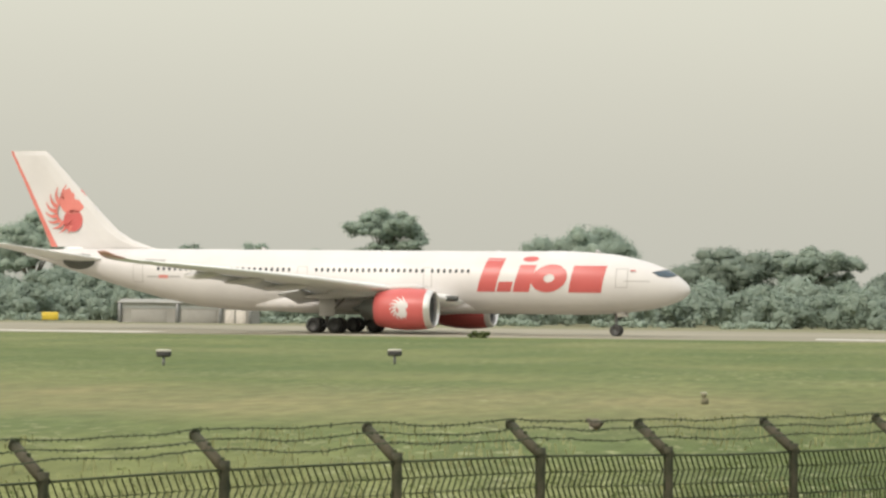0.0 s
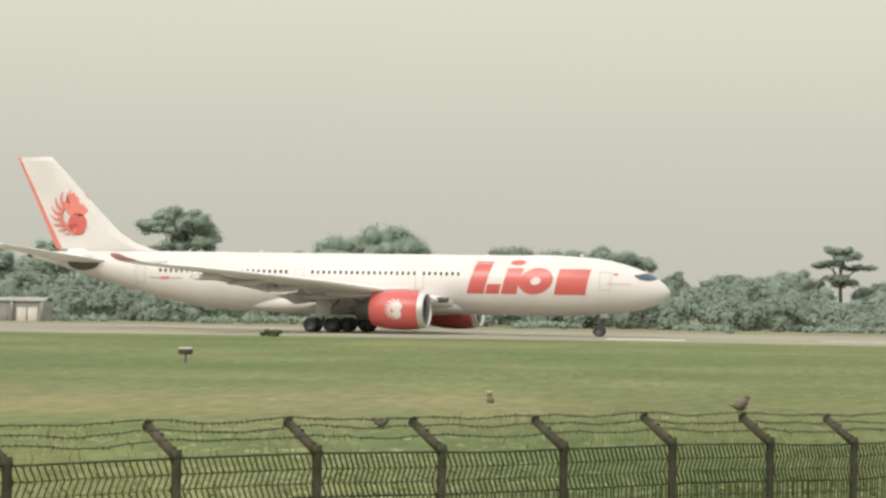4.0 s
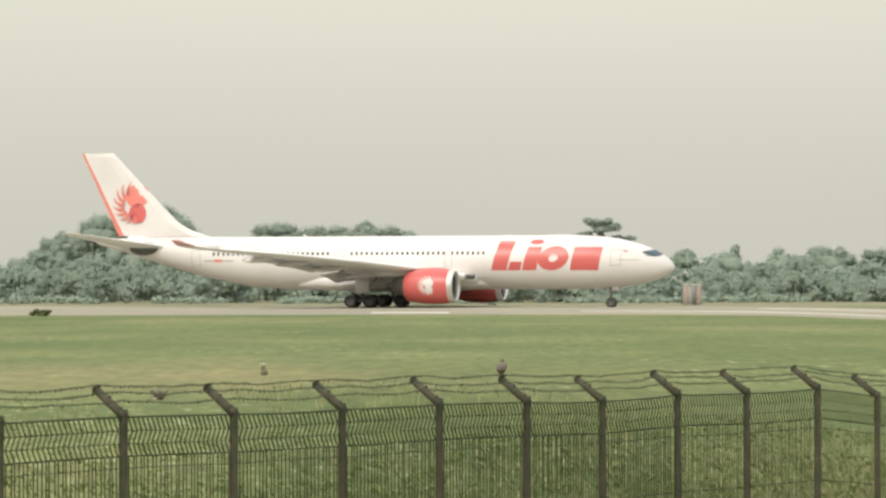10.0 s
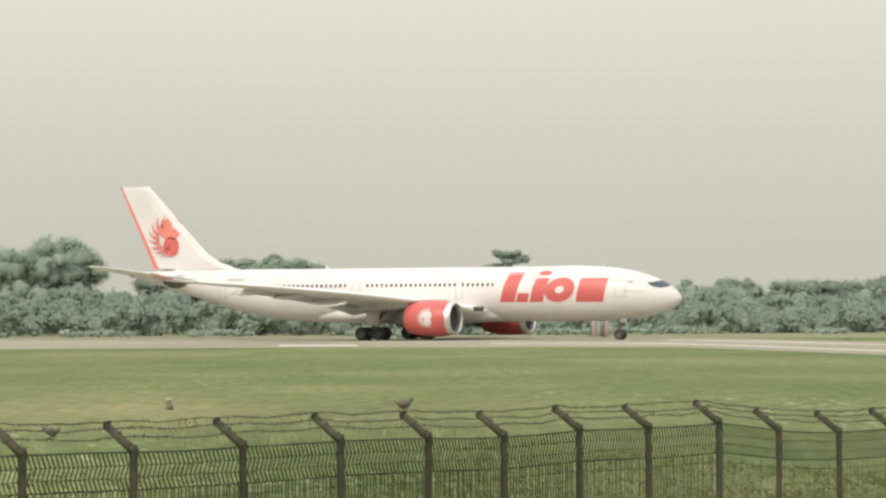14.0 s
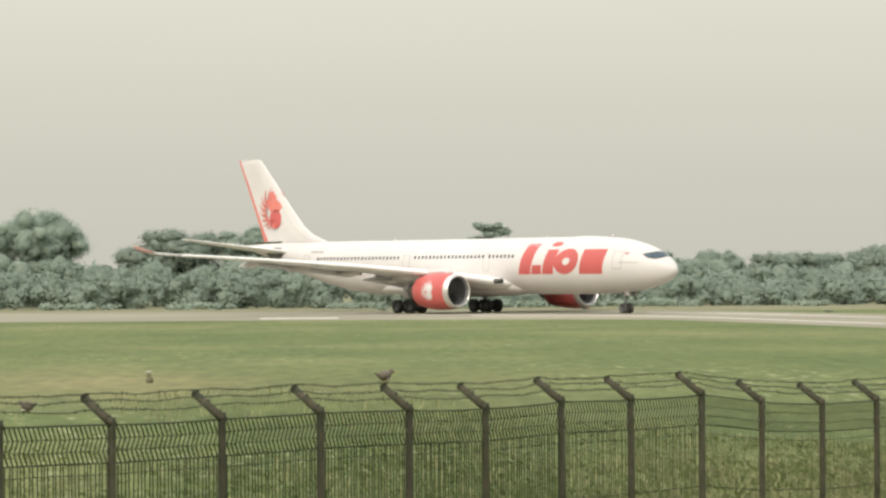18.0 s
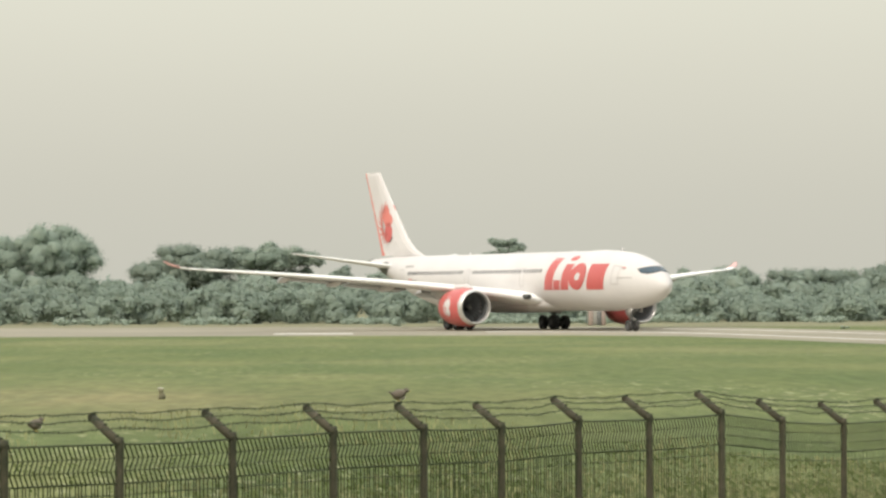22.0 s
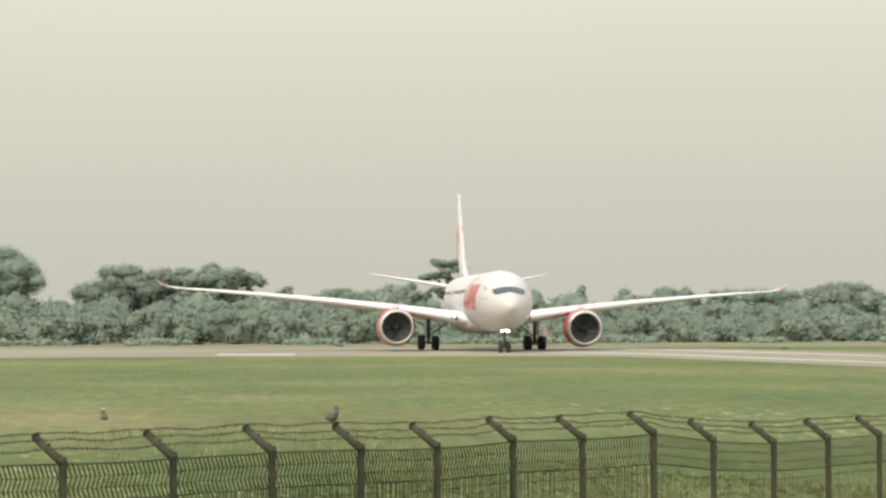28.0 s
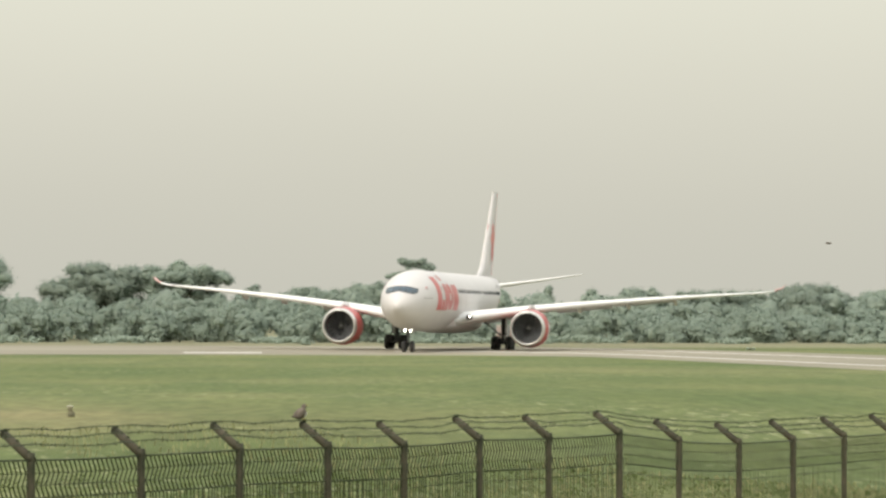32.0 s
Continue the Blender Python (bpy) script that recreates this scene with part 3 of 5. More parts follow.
# ---------------------------------------------------------------- trees
def ico_template():
    bm = bmesh.new()
    bmesh.ops.create_icosphere(bm, subdivisions=2, radius=1.0)
    vs, fs = [v.co.copy() for v in bm.verts], [tuple(v.index for v in f.verts) for f in bm.faces]
    bm.free()
    return vs, fs


ICO = ico_template()


def leaf_cloud(rng, clumps, per, size, flat=0.75, fill=0.64):
    """Leaf clumps (centre, radius): each a dense lumpy mass of foliage, with small tilted leaves standing out all over it."""
    verts, faces = [], []
    for (cx, cy, cz), r in clumps:
        i = len(verts)
        off = Vector((cx * 3.1, cy * 2.3, cz * 1.7))
        for v in ICO[0]:
            q = r * fill * (1 + 0.55 * noise.noise(v * 1.4 + off) + 0.30 * noise.noise(v * 3.1 + off))
            verts.append(Vector((cx + v.x * q, cy + v.y * q, max(0.02, cz + v.z * q * flat))))
        faces += [tuple(i + k for k in f) for f in ICO[1]]
        for _ in range(int(per * (r / 1.2) ** 1.5) + 4):
            d = Vector((rng.gauss(0, 1), rng.gauss(0, 1), rng.gauss(0, 1))).normalized()
            q = r * rng.uniform(0.55, 1.15)
            c = Vector((cx + d.x * q, cy + d.y * q, max(0.1, cz + d.z * q * flat)))
            nrm = (d * 0.9 + Vector((rng.uniform(-.5, .5), rng.uniform(-.5, .5), rng.uniform(0.0, 0.9)))).normalized()
            a = nrm.orthogonal().normalized()
            b = nrm.cross(a)
            s = size * rng.uniform(0.6, 1.3)
            tw = rng.uniform(0, 6.28)
            e1 = (a * math.cos(tw) + b * math.sin(tw)) * s
            e2 = (b * math.cos(tw) - a * math.sin(tw)) * s * 0.55
            i = len(verts)
            verts += [c - e1, c + e2 - nrm * s * 0.15, c + e1, c - e2 - nrm * s * 0.15]
            faces.append((i, i + 1, i + 2, i + 3))
    return verts, faces


def limb(bm, p0, p1, r0, r1, rng, bend=0.12, n=6):
    p0, p1 = Vector(p0), Vector(p1)
    mid = p0.lerp(p1, 0.5) + Vector((rng.uniform(-1, 1), rng.uniform(-1, 1), rng.uniform(0, 1))) * (p1 - p0).length * bend
    tube(bm, p0, mid, r0, (r0 + r1) / 2, n)
    tube(bm, mid, p1, (r0 + r1) / 2, r1, n)


def tree(name, seed, height, width, style, leaf, label, m):
    """A tapered trunk, limbs and a crown of leaf clumps with gaps."""
    rng = random.Random(seed)
    ob = thing(name, label, "tree", m, "trees behind the runway")
    bm = bmesh.new()
    r = 0.020 * height + 0.06
    fork = height * {"flat": 0.55, "umbrella": 0.5, "round": 0.30, "tall": 0.12}[style]
    rings = []
    for z, s in ((-0.3, 1.5), (0.25, 1.15), (fork * 0.5, 0.95), (fork, 0.8)):
        ox, oy = rng.uniform(-.15, .15) * z * .2, rng.uniform(-.15, .15) * z * .2
        rings.append([(ox + r * s * math.cos(k * math.pi / 4), oy + r * s * math.sin(k * math.pi / 4), z) for k in range(8)])
    loft(bm, rings)
    clumps = []
    if style == "flat":
        # a few spreading limbs, each carrying a flattish spray of foliage at its own height
        for zt, az, reach, spread in ((0.56, 200, 0.55, 0.34), (0.62, 20, 0.62, 0.36), (0.74, 150, 0.60, 0.42), (0.78, -30, 0.50, 0.40), (0.80, 260, 0.35, 0.36),
                                      (0.88, 60, 0.30, 0.44), (0.92, 190, 0.42, 0.40), (0.96, 10, 0.12, 0.36)):
            base = Vector((math.cos(radians(az)) * width * reach, math.sin(radians(az)) * width * reach, height * zt))
            limb(bm, (0, 0, fork - 0.3), base, r * .55, r * .15, rng)
            for k in range(9):
                a, d = rng.uniform(0, 6.28), width * spread * math.sqrt(rng.random())
                c = base + Vector((math.cos(a) * d, math.sin(a) * d, rng.uniform(-.02, .03) * height - 0.12 * d))
                clumps.append((tuple(c), rng.uniform(0.09, 0.17) * width + 0.18))
        flat = 0.48
    elif style == "umbrella":
        for k in range(60):
            a = rng.uniform(0, 6.28)
            d = width * math.sqrt(rng.uniform(0.0, 1.0))
            c = (math.cos(a) * d, math.sin(a) * d, height * (0.94 - 0.15 * (d / width) ** 2 - abs(rng.gauss(0, 0.10))))
            clumps.append((c, rng.uniform(0.13, 0.21) * width + 0.2))
            if k % 4 == 0:
                limb(bm, (0, 0, fork - 0.2), (c[0] * .8, c[1] * .8, c[2] - .3), r * .5, r * .12, rng)
        for k in range(30):
            a, d = rng.uniform(0, 6.28), width * 0.78 * math.sqrt(rng.random())
            clumps.append(((math.cos(a) * d, math.sin(a) * d, height * rng.uniform(0.45, 0.80)), rng.uniform(0.14, 0.24) * width + 0.2))
        flat = 0.6
    elif style == "tall":
        for k in range(26):
            u = rng.uniform(0.12, 1.0)
            rad = width * (1 - (abs(u - 0.5) * 1.5) ** 2) * 0.8
            a = rng.uniform(0, 6.28)
            clumps.append(((math.cos(a) * rad * .6, math.sin(a) * rad * .6, height * u), rng.uniform(.45, .75) * width))
        limb(bm, (0, 0, fork - .1), (0, 0, height * .92), r * .7, r * .1, rng, 0.02)
        flat = 1.1
    else:
        lobes = []
        for k in range(12):
            a = k * 2.4 + rng.uniform(-.3, .3)
            d = width * rng.uniform(0.2, 0.78)
            lobes.append(Vector((math.cos(a) * d, math.sin(a) * d, height * (0.82 - 0.20 * (d / width) ** 2 - rng.uniform(0, 0.16)))))
        lobes.append(Vector((rng.uniform(-.2, .2) * width, 0, height * 0.84)))
        for p in lobes:
            limb(bm, (0, 0, fork - 0.3), p, r * .6, r * .15, rng)
            lr = width * rng.uniform(0.34, 0.46)
            clumps.append((tuple(p), lr * 0.85))
            for _ in range(10):
                d = Vector((rng.gauss(0, 1), rng.gauss(0, 1), rng.gauss(0, 0.8))).normalized() * lr * rng.uniform(.5, 1.0)
                q = p + d
                q.z = min(q.z, height - 0.3)
                clumps.append((tuple(q), rng.uniform(0.13, 0.22) * width + 0.2))
        for k in range(14):
            a = rng.uniform(0, 6.28)
            clumps.append(((math.cos(a) * width * .8, math.sin(a) * width * .8, height * rng.uniform(.22, .5)), width * rng.uniform(.16, .26) + .2))
        flat = 0.8
    part("trunk", bm, BARK, ob)
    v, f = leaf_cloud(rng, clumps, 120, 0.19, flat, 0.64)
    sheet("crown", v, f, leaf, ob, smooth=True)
    return ob


def trees():
    big = "broad rounded tree with dense foliage greyed by haze"
    flat = "open flat-topped tree with layered foliage"
    rows = ((-44.0, 450, 13.3, 8.8, "round"), (-24.3, 452, 10.0, 7.8, "round"), (-11.7, 448, 11.5, 6.4, "umbrella"), (-2.0, 455, 8.0, 2.7, "round"), (13.8, 452, 8.0, 4.6, "round"),
            (21.0, 450, 11.6, 4.8, "flat"), (33.2, 452, 7.4, 2.6, "round"), (40.3, 452, 7.7, 0.9, "tall"), (51.5, 450, 6.9, 6.0, "round"), (62.7, 446, 6.5, 5.8, "round"),
            (76.5, 440, 7.2, 6.6, "round"), (88.4, 448, 6.6, 5.4, "round"))
    more = ((-72.4, 450, 17.0, 5.6, "umbrella"), (-124.4, 450, 16.0, 6.0, "round"), (-101, 452, 10.8, 4.6, "round"), (-91.8, 450, 10.8, 4.8, "round"), (-83.2, 455, 11.0, 4.0, "round"),
            (-57, 462, 9.8, 5.4, "round"), (-112, 456, 10.0, 5.4, "round"), (-137, 455, 10.8, 5.4, "round"), (-150, 450, 11.8, 6.0, "round"), (101, 446, 6.6, 5.2, "round"), (113, 444, 6.8, 5.6, "round"),
            (70, 460, 6.6, 4.6, "round"), (27, 458, 6.4, 4.6, "round"), (6, 460, 7.4, 4.4, "round"))
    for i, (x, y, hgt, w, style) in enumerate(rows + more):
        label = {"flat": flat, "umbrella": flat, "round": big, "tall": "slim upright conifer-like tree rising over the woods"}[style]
        tree("tree", 100 + i, hgt, w, style, HAZED_LEAF_PALE if i % 3 else HAZED_LEAF, label, pose(x, y, 0, 0, 0, i * 47))


def woods():
    """The thicket that fills in between and below the trees, and scrub before it."""
    rng = random.Random(77)
    clumps, low = [], []
    # broad overlapping crowns, the front ones lower, with smaller growth filling the foot of the wood
    for row, (y0, low_by, gap) in enumerate(((396, 0.72, 5.2), (409, 0.90, 6.4), (424, 1.0, 7.0))):
        x = -188.0 + row * 2.3
        while x < 168:
            top = 6.2 + 1.7 * noise.noise(Vector((x * 0.06, 1, 0))) + 1.0 * noise.noise(Vector((x * 0.21, 4 + row, 0))) - 0.008 * (x + 40) - 0.7 * ease((x - 12) / 18)
            top *= low_by * rng.uniform(0.86, 1.08)
            wide = rng.uniform(3.4, 5.2)
            cy = y0 + rng.uniform(-3, 3)
            for k in range(22):
                a, u = rng.uniform(math.pi * 0.95, math.pi * 2.05), rng.random() ** 0.8
                el = u * math.pi / 2
                d = wide * math.cos(el) * rng.uniform(0.75, 1.0)
                r = rng.uniform(0.75, 1.7) * (0.75 + 0.25 * math.cos(el))
                clumps.append(((x + math.cos(a) * d, cy + math.sin(a) * d * 0.8, max(0.4, (top - r * 0.8) * (0.10 + 0.90 * math.sin(el)))), r))
            x += gap * rng.uniform(0.75, 1.25)
    x = -185.0
    while x < 165:
        hgt = 0.75 + 1.1 * noise.noise(Vector((x * 0.07, 9, 0)))
        if hgt > 0.7:
            for k in range(3):
                low.append(((x + rng.uniform(-.8, .8), rng.uniform(376, 392), rng.uniform(0.2, 0.75) * hgt), rng.uniform(0.4, 0.8)))
        x += 0.7
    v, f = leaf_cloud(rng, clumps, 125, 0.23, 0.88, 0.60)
    tagged(sheet("far_woods", v, f, HAZED_LEAF, smooth=True), "dense haze-greyed thicket along the far side of the runway", "woods", kind="stuff")
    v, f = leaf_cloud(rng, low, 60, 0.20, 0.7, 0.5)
    tagged(sheet("scrub", v, f, HAZED_LEAF_PALE, smooth=True), "scrub at the foot of the woods, its green paled by haze", "scrub", kind="stuff")
    # a deeper row of leaf clumps, in the same haze-lifted leaf colour
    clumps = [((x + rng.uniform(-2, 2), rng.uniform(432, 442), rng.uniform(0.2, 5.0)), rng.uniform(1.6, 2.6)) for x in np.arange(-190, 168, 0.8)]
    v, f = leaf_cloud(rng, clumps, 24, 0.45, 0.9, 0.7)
    tagged(sheet("far_woods", v, f, HAZED_LEAF, smooth=True), "deeper row of trees behind the thicket", "woods", kind="stuff")


# ---------------------------------------------------------------- the airliner
GEAR = 31.95          # the main wheels' distance behind the nose: the thing's origin


def section(a):
    """Centre height, half width and half height of the body, a metres behind the nose."""
    if a < 11.0:
        t = max(a + 0.06, 0.0) / 11.06
        r = 2.81 * (1 - (1 - t) ** 2.35) ** 0.60
        return 4.68 - 0.54 * (1 - t) ** 2.4, r * (0.95 + 0.05 * t), r
    if a <= 42:
        return 4.68, 2.81, 2.81
    ks = (42, 46, 50, 54, 58, 61, 63.9)
    top = np.interp(a, ks, (7.51, 7.51, 7.51, 7.51, 7.48, 7.41, 7.28))
    bot = np.interp(a, ks, (1.88, 2.20, 2.95, 3.95, 5.12, 6.00, 6.80))
    wid = np.interp(a, ks, (2.81, 2.76, 2.50, 2.05, 1.45, 0.95, 0.30))
    return (top + bot) / 2, wid, (top - bot) / 2


def skin(a, z, side, lift=0.015):
    """A point on the body's side at that station and height."""
    zc, ry, rz = section(a)
    k = max(-0.999, min(0.999, (z - zc) / rz))
    return Vector((GEAR - a, side * (ry * math.sqrt(1 - k * k) + lift), z))


def nose_skin(y, z, lift=0.014):
    """The station at which the nose's skin passes through that width and height."""
    lo, hi = -0.06, 11.0
    for _ in range(40):
        a = (lo + hi) / 2
        zc, ry, rz = section(a)
        if ry < 1e-6 or (y / ry) ** 2 + ((z - zc) / rz) ** 2 > 1:
            lo = a
        else:
            hi = a
    zc, ry, rz = section(hi)
    out = Vector((0.45, y, z - zc)).normalized() * lift
    return Vector((GEAR - hi, y, z)) + out


def patch(grid):
    """A bmesh from a grid of points."""
    bm = bmesh.new()
    rows = [[bm.verts.new(p) for p in r] for r in grid]
    for a, b in zip(rows, rows[1:]):
        for i in range(len(a) - 1):
            bm.faces.new((a[i], a[i + 1], b[i + 1], b[i]))
    return bm


def slanted(a0, a1, z0, z1, slant, side, na=5, nz=9):
    """A leaning bar on the body's side; slant is how far its top goes forward."""
    grid = []
    for j in range(nz):
        v = j / (nz - 1)
        z = z0 + (z1 - z0) * v
        grid.append([skin(a0 + (a1 - a0) * i / (na - 1) - side_slant(slant, side) * v, z, side) for i in range(na)])
    return patch(grid)


def side_slant(slant, side):
    return slant if side < 0 else -slant


def ring_on_side(ac, zc, ra, rz, inner, slant, side, n=28):
    grid = []
    for q in (inner, (inner + 1) / 2, 1.0):
        row = []
        for k in range(n + 1):
            t = k * 2 * math.pi / n
            z = zc + rz * q * math.sin(t)
            row.append(skin(ac + ra * q * math.cos(t) - side_slant(slant, side) * (z - zc), z, side))
        grid.append(row)
    return patch(grid)


def airfoil(le, chord, y, z, thick, twist=0.0):
    """A closed wing section; le is the leading edge behind the nose."""
    pts = []
    for u, h in ((1.0, 0.0), (0.75, 0.42), (0.45, 0.86), (0.22, 0.92), (0.07, 0.6), (0.0, 0.0), (0.06, -0.5), (0.22, -0.72), (0.45, -0.62), (0.75, -0.22)):
        pts.append((GEAR - (le + u * chord), y, z + h * thick * 0.5 + twist * (0.4 - u) * chord))
    return pts


WING = ((1.5, 19.6, 13.2, 2.75, 1.75), (2.9, 20.6, 12.2, 3.05, 1.60), (6.0, 22.6, 10.4, 3.55, 1.25), (9.4, 24.8, 8.8, 4.05, 1.00), (15.0, 28.5, 6.7, 4.70, 0.72), (22.0, 33.4, 4.8, 5.36, 0.50),
        (27.0, 36.9, 3.4, 5.76, 0.36), (29.2, 38.5, 2.7, 5.92, 0.28))
TIP = ((29.2, 38.5, 2.7, 5.92, 0.28), (30.3, 39.4, 2.3, 6.03, 0.22), (31.2, 40.3, 1.8, 6.22, 0.16), (31.8, 41.0, 1.3, 6.47, 0.12), (32.2, 41.6, 0.8, 6.78, 0.07))


def wing_at(y):
    ys = [w[0] for w in WING]
    return [float(np.interp(y, ys, [w[i] for w in WING])) for i in (1, 2, 3, 4)]


def wheel(name, parent, where, r, w):
    bm = bmesh.new()
    prof = [(-w * .30, 0.05), (-w * .32, r * .30), (-w * .36, r * .50), (-w * .48, r * .56), (-w * .5, r * .82), (-w * .36, r * .97), (0, r), (w * .36, r * .97), (w * .5, r * .82), (w * .48, r * .56), (w * .36, r * .50), (w * .32, r * .30), (w * .30, .05)]
    rings = []
    n = 24
    rows = [[bm.verts.new((q * math.cos(k * 2 * math.pi / n), x, q * math.sin(k * 2 * math.pi / n))) for k in range(n)] for x, q in prof]
    for i, (a, b) in enumerate(zip(rows, rows[1:])):
        for k in range(n):
            f = bm.faces.new((a[k], a[(k + 1) % n], b[(k + 1) % n], b[k]))
            f.material_index = 1 if i in (0, 1, 2, 9, 10, 11) else 0
    bm.faces.new(rows[0][::-1]).material_index = 1
    bm.faces.new(rows[-1]).material_index = 1
    bmesh.ops.recalc_face_normals(bm, faces=bm.faces)
    ob = part(name, bm, [TYRE, HUB], parent, "black tyre on a grey hub")
    ob.location = where
    return ob


def emblem_blades(centre, radius, place, parent, mat, blades=9, start=100, sweep=190, scale=1.0):
    """Curved plumes fanned about a disc."""
    for k in range(blades):
        t = radians(start + sweep * k / (blades - 1))
        grid = []
        for q in range(6):
            u = q / 5
            rr = radius * (0.75 + 1.15 * u * (1.0 - 0.35 * k / blades)) * scale
            bend = t + 0.35 * u * u
            w = 0.16 * radius * (1 - 0.75 * u) * scale + 0.02
            c = (centre[0] + rr * math.cos(bend), centre[1] + rr * math.sin(bend))
            tx, tz = -math.sin(bend), math.cos(bend)
            grid.append([place(c[0] + tx * w, c[1] + tz * w), place(c[0] - tx * w, c[1] - tz * w)])
        part("emblem_plume", patch(grid), mat, parent)


def disc(centre, rx, rz, place, n=24):
    grid = []
    for q in (0.02, 0.5, 1.0):
        grid.append([place(centre[0] + rx * q * math.cos(k * 2 * math.pi / n), centre[1] + rz * q * math.sin(k * 2 * math.pi / n)) for k in range(n + 1)])
    return patch(grid)


def airliner():
    ob = thing("airliner", "white twin-engine airliner with red engines taxiing on the runway", "airliner")
    # body
    bm = bmesh.new()
    n = 48
    stations = [1.3, 1.8, 2.4, 3.2, 4.2, 5.5, 7, 9.5, 14, 20, 26, 32, 38, 42, 44, 46, 48, 50, 52, 54, 56, 58, 59.5, 61, 62.5, 63.9]
    rings = []
    for a in stations:
        zc, ry, rz = section(a)
        rings.append([(GEAR - a, ry * math.sin(k * 2 * math.pi / n), zc + rz * math.cos(k * 2 * math.pi / n)) for k in range(n)])
    rows = loft(bm, rings, cap=False)
    bm.faces.new(rows[-1])
    bmesh.ops.recalc_face_normals(bm, faces=bm.faces)
    body = part("fuselage", bm, WHITE, ob)
    bm = bmesh.new()
    rings = []
    for a in (-0.058, -0.03, 0.03, 0.12, 0.25, 0.45, 0.7, 1.0, 1.3):
        zc, ry, rz = section(a)
        rings.append([(GEAR - a, ry * math.sin(k * 2 * math.pi / n), zc + rz * math.cos(k * 2 * math.pi / n)) for k in range(n)])
    rows = loft(bm, rings, cap=False)
    bm.faces.new(rows[0][::-1])
    bmesh.ops.recalc_face_normals(bm, faces=bm.faces)
    part("nose_cone", bm, WHITE, ob)
    # belly fairing round the wing root
    bm = bmesh.new()
    rings = []
    for a, w, zb in ((18.5, 1.2, 2.1), (20, 2.1, 1.92), (23, 2.8, 1.72), (28, 3.0, 1.62), (33, 2.95, 1.64), (37, 2.5, 1.78), (40, 1.8, 1.94), (43, 0.8, 2.15)):
        ring = []
        for k in range(24):
            t = k * 2 * math.pi / 24
            ring.append((GEAR - a, w * math.copysign(abs(math.sin(t)) ** 0.7, math.sin(t)), 2.75 + (2.75 - zb) * math.copysign(abs(math.cos(t)) ** 0.8, math.cos(t)) * (1 if math.cos(t) < 0 else 0.9)))
        rings.append(ring)
    loft(bm, rings)
    bmesh.ops.recalc_face_normals(bm, faces=bm.faces)
    part("belly_fairing", bm, WHITE, ob)
    # tail cone outlet
    bm = bmesh.new()
    lathe(bm, [(-0.42, 0.16), (-0.40, 0.24), (0.0, 0.29), (0.05, 0.2)], (GEAR - 63.95, 0, 7.05), 16, cap=True)
    part("exhaust_outlet", bm, DARK, ob)

    # cockpit glazing: a dark mask, and six panes in it
    def brow(y):
        return 5.90 - 0.24 * (y / 1.42) ** 2

    def sill(y):
        return 5.54 - 0.26 * min(abs(y), 1.15) / 1.15 + 0.10 * max(0, abs(y) - 1.15) / 0.27
    ys = np.linspace(-1.44, 1.44, 33)
    part("cockpit_mask", patch([[nose_skin(y, sill(y) - 0.07 + (brow(y) + 0.12 - sill(y)) * v, 0.012) for y in ys] for v in np.linspace(0, 1, 5)]), MASK, ob, "black mask round the cockpit windows")
    for y0, y1 in ((-1.38, -1.12), (-1.06, -0.62), (-0.56, -0.05), (0.05, 0.56), (0.62, 1.06), (1.12, 1.38)):
        part("cockpit_window", patch([[nose_skin(y, sill(y) + (brow(y) - 0.02 - sill(y)) * v, 0.024) for y in np.linspace(y0, y1, 5)] for v in np.linspace(0, 1, 4)]), SCREEN, ob, "bluish cockpit pane")

    for side in (-1, 1):
        # cabin windows
        wins = list(np.arange(19.6, 23.0, 0.56)) + list(np.arange(23.9, 34.0, 0.56)) + list(np.arange(36.6, 50.0, 0.56))
        shape = None
        for a in wins:
            zc, ry, rz = section(a)
            if shape is None:
                grid = []
                for q in (0.05, 1.0):
                    grid.append([Vector((0.14 * q * math.cos(t), 0, 0.21 * q * math.sin(t))) for t in np.linspace(0, 2 * math.pi, 11)])
                bm = patch(grid)
                shape = bpy.data.meshes.new("cabin_window")
                bm.to_mesh(shape)
                bm.free()
                shape.materials.append(GLASS)
            w = new("cabin_window", shape)
            w.parent = ob
            zw = 5.66
            k = (zw - zc) / rz
            yaw = -side * math.degrees(math.atan2(float(section(a)[1] - section(a + 0.5)[1]), 0.5))
            w.matrix_basis = Matrix.Translation(skin(a, zw, side, 0.02)) @ pose(0, 0, 0, side * math.degrees(math.asin(k)), 0, yaw)
        # doors
        for a, w_, z0, z1 in ((9.4 if side > 0 else 5.6, 1.05, 3.95, 5.95), (23.35, 0.8, 4.2, 5.95), (35.3, 1.0, 4.0, 5.95), (51.6, 1.05, 4.4, 6.1)):
            if a < 6:
                z0, z1 = 4.3, 6.0
            bm = bmesh.new()
            o, i_ = w_ / 2, w_ / 2 - 0.05
            loops = []
            for hw, e in ((o, 0.0), (i_, 0.05)):
                loop = []
                for u, v in [(-1, j / 8) for j in range(9)] + [(1, 1 - j / 8) for j in range(9)]:
                    loop.append(bm.verts.new(skin(a + u * hw, z0 + e + (z1 - z0 - 2 * e) * v, side, 0.012)))
                loops.append(loop)
            for q in range(18):
                bm.faces.new((loops[0][q], loops[0][(q + 1) % 18], loops[1][(q + 1) % 18], loops[1][q]))
            part("cabin_door_frame", bm, SEAM, ob)
        # red lettering stands as plain leaning shapes
        s = side

        def st(x):          # along the word from its rear end towards the nose on the right side
            return x if s < 0 else 25.5 - x
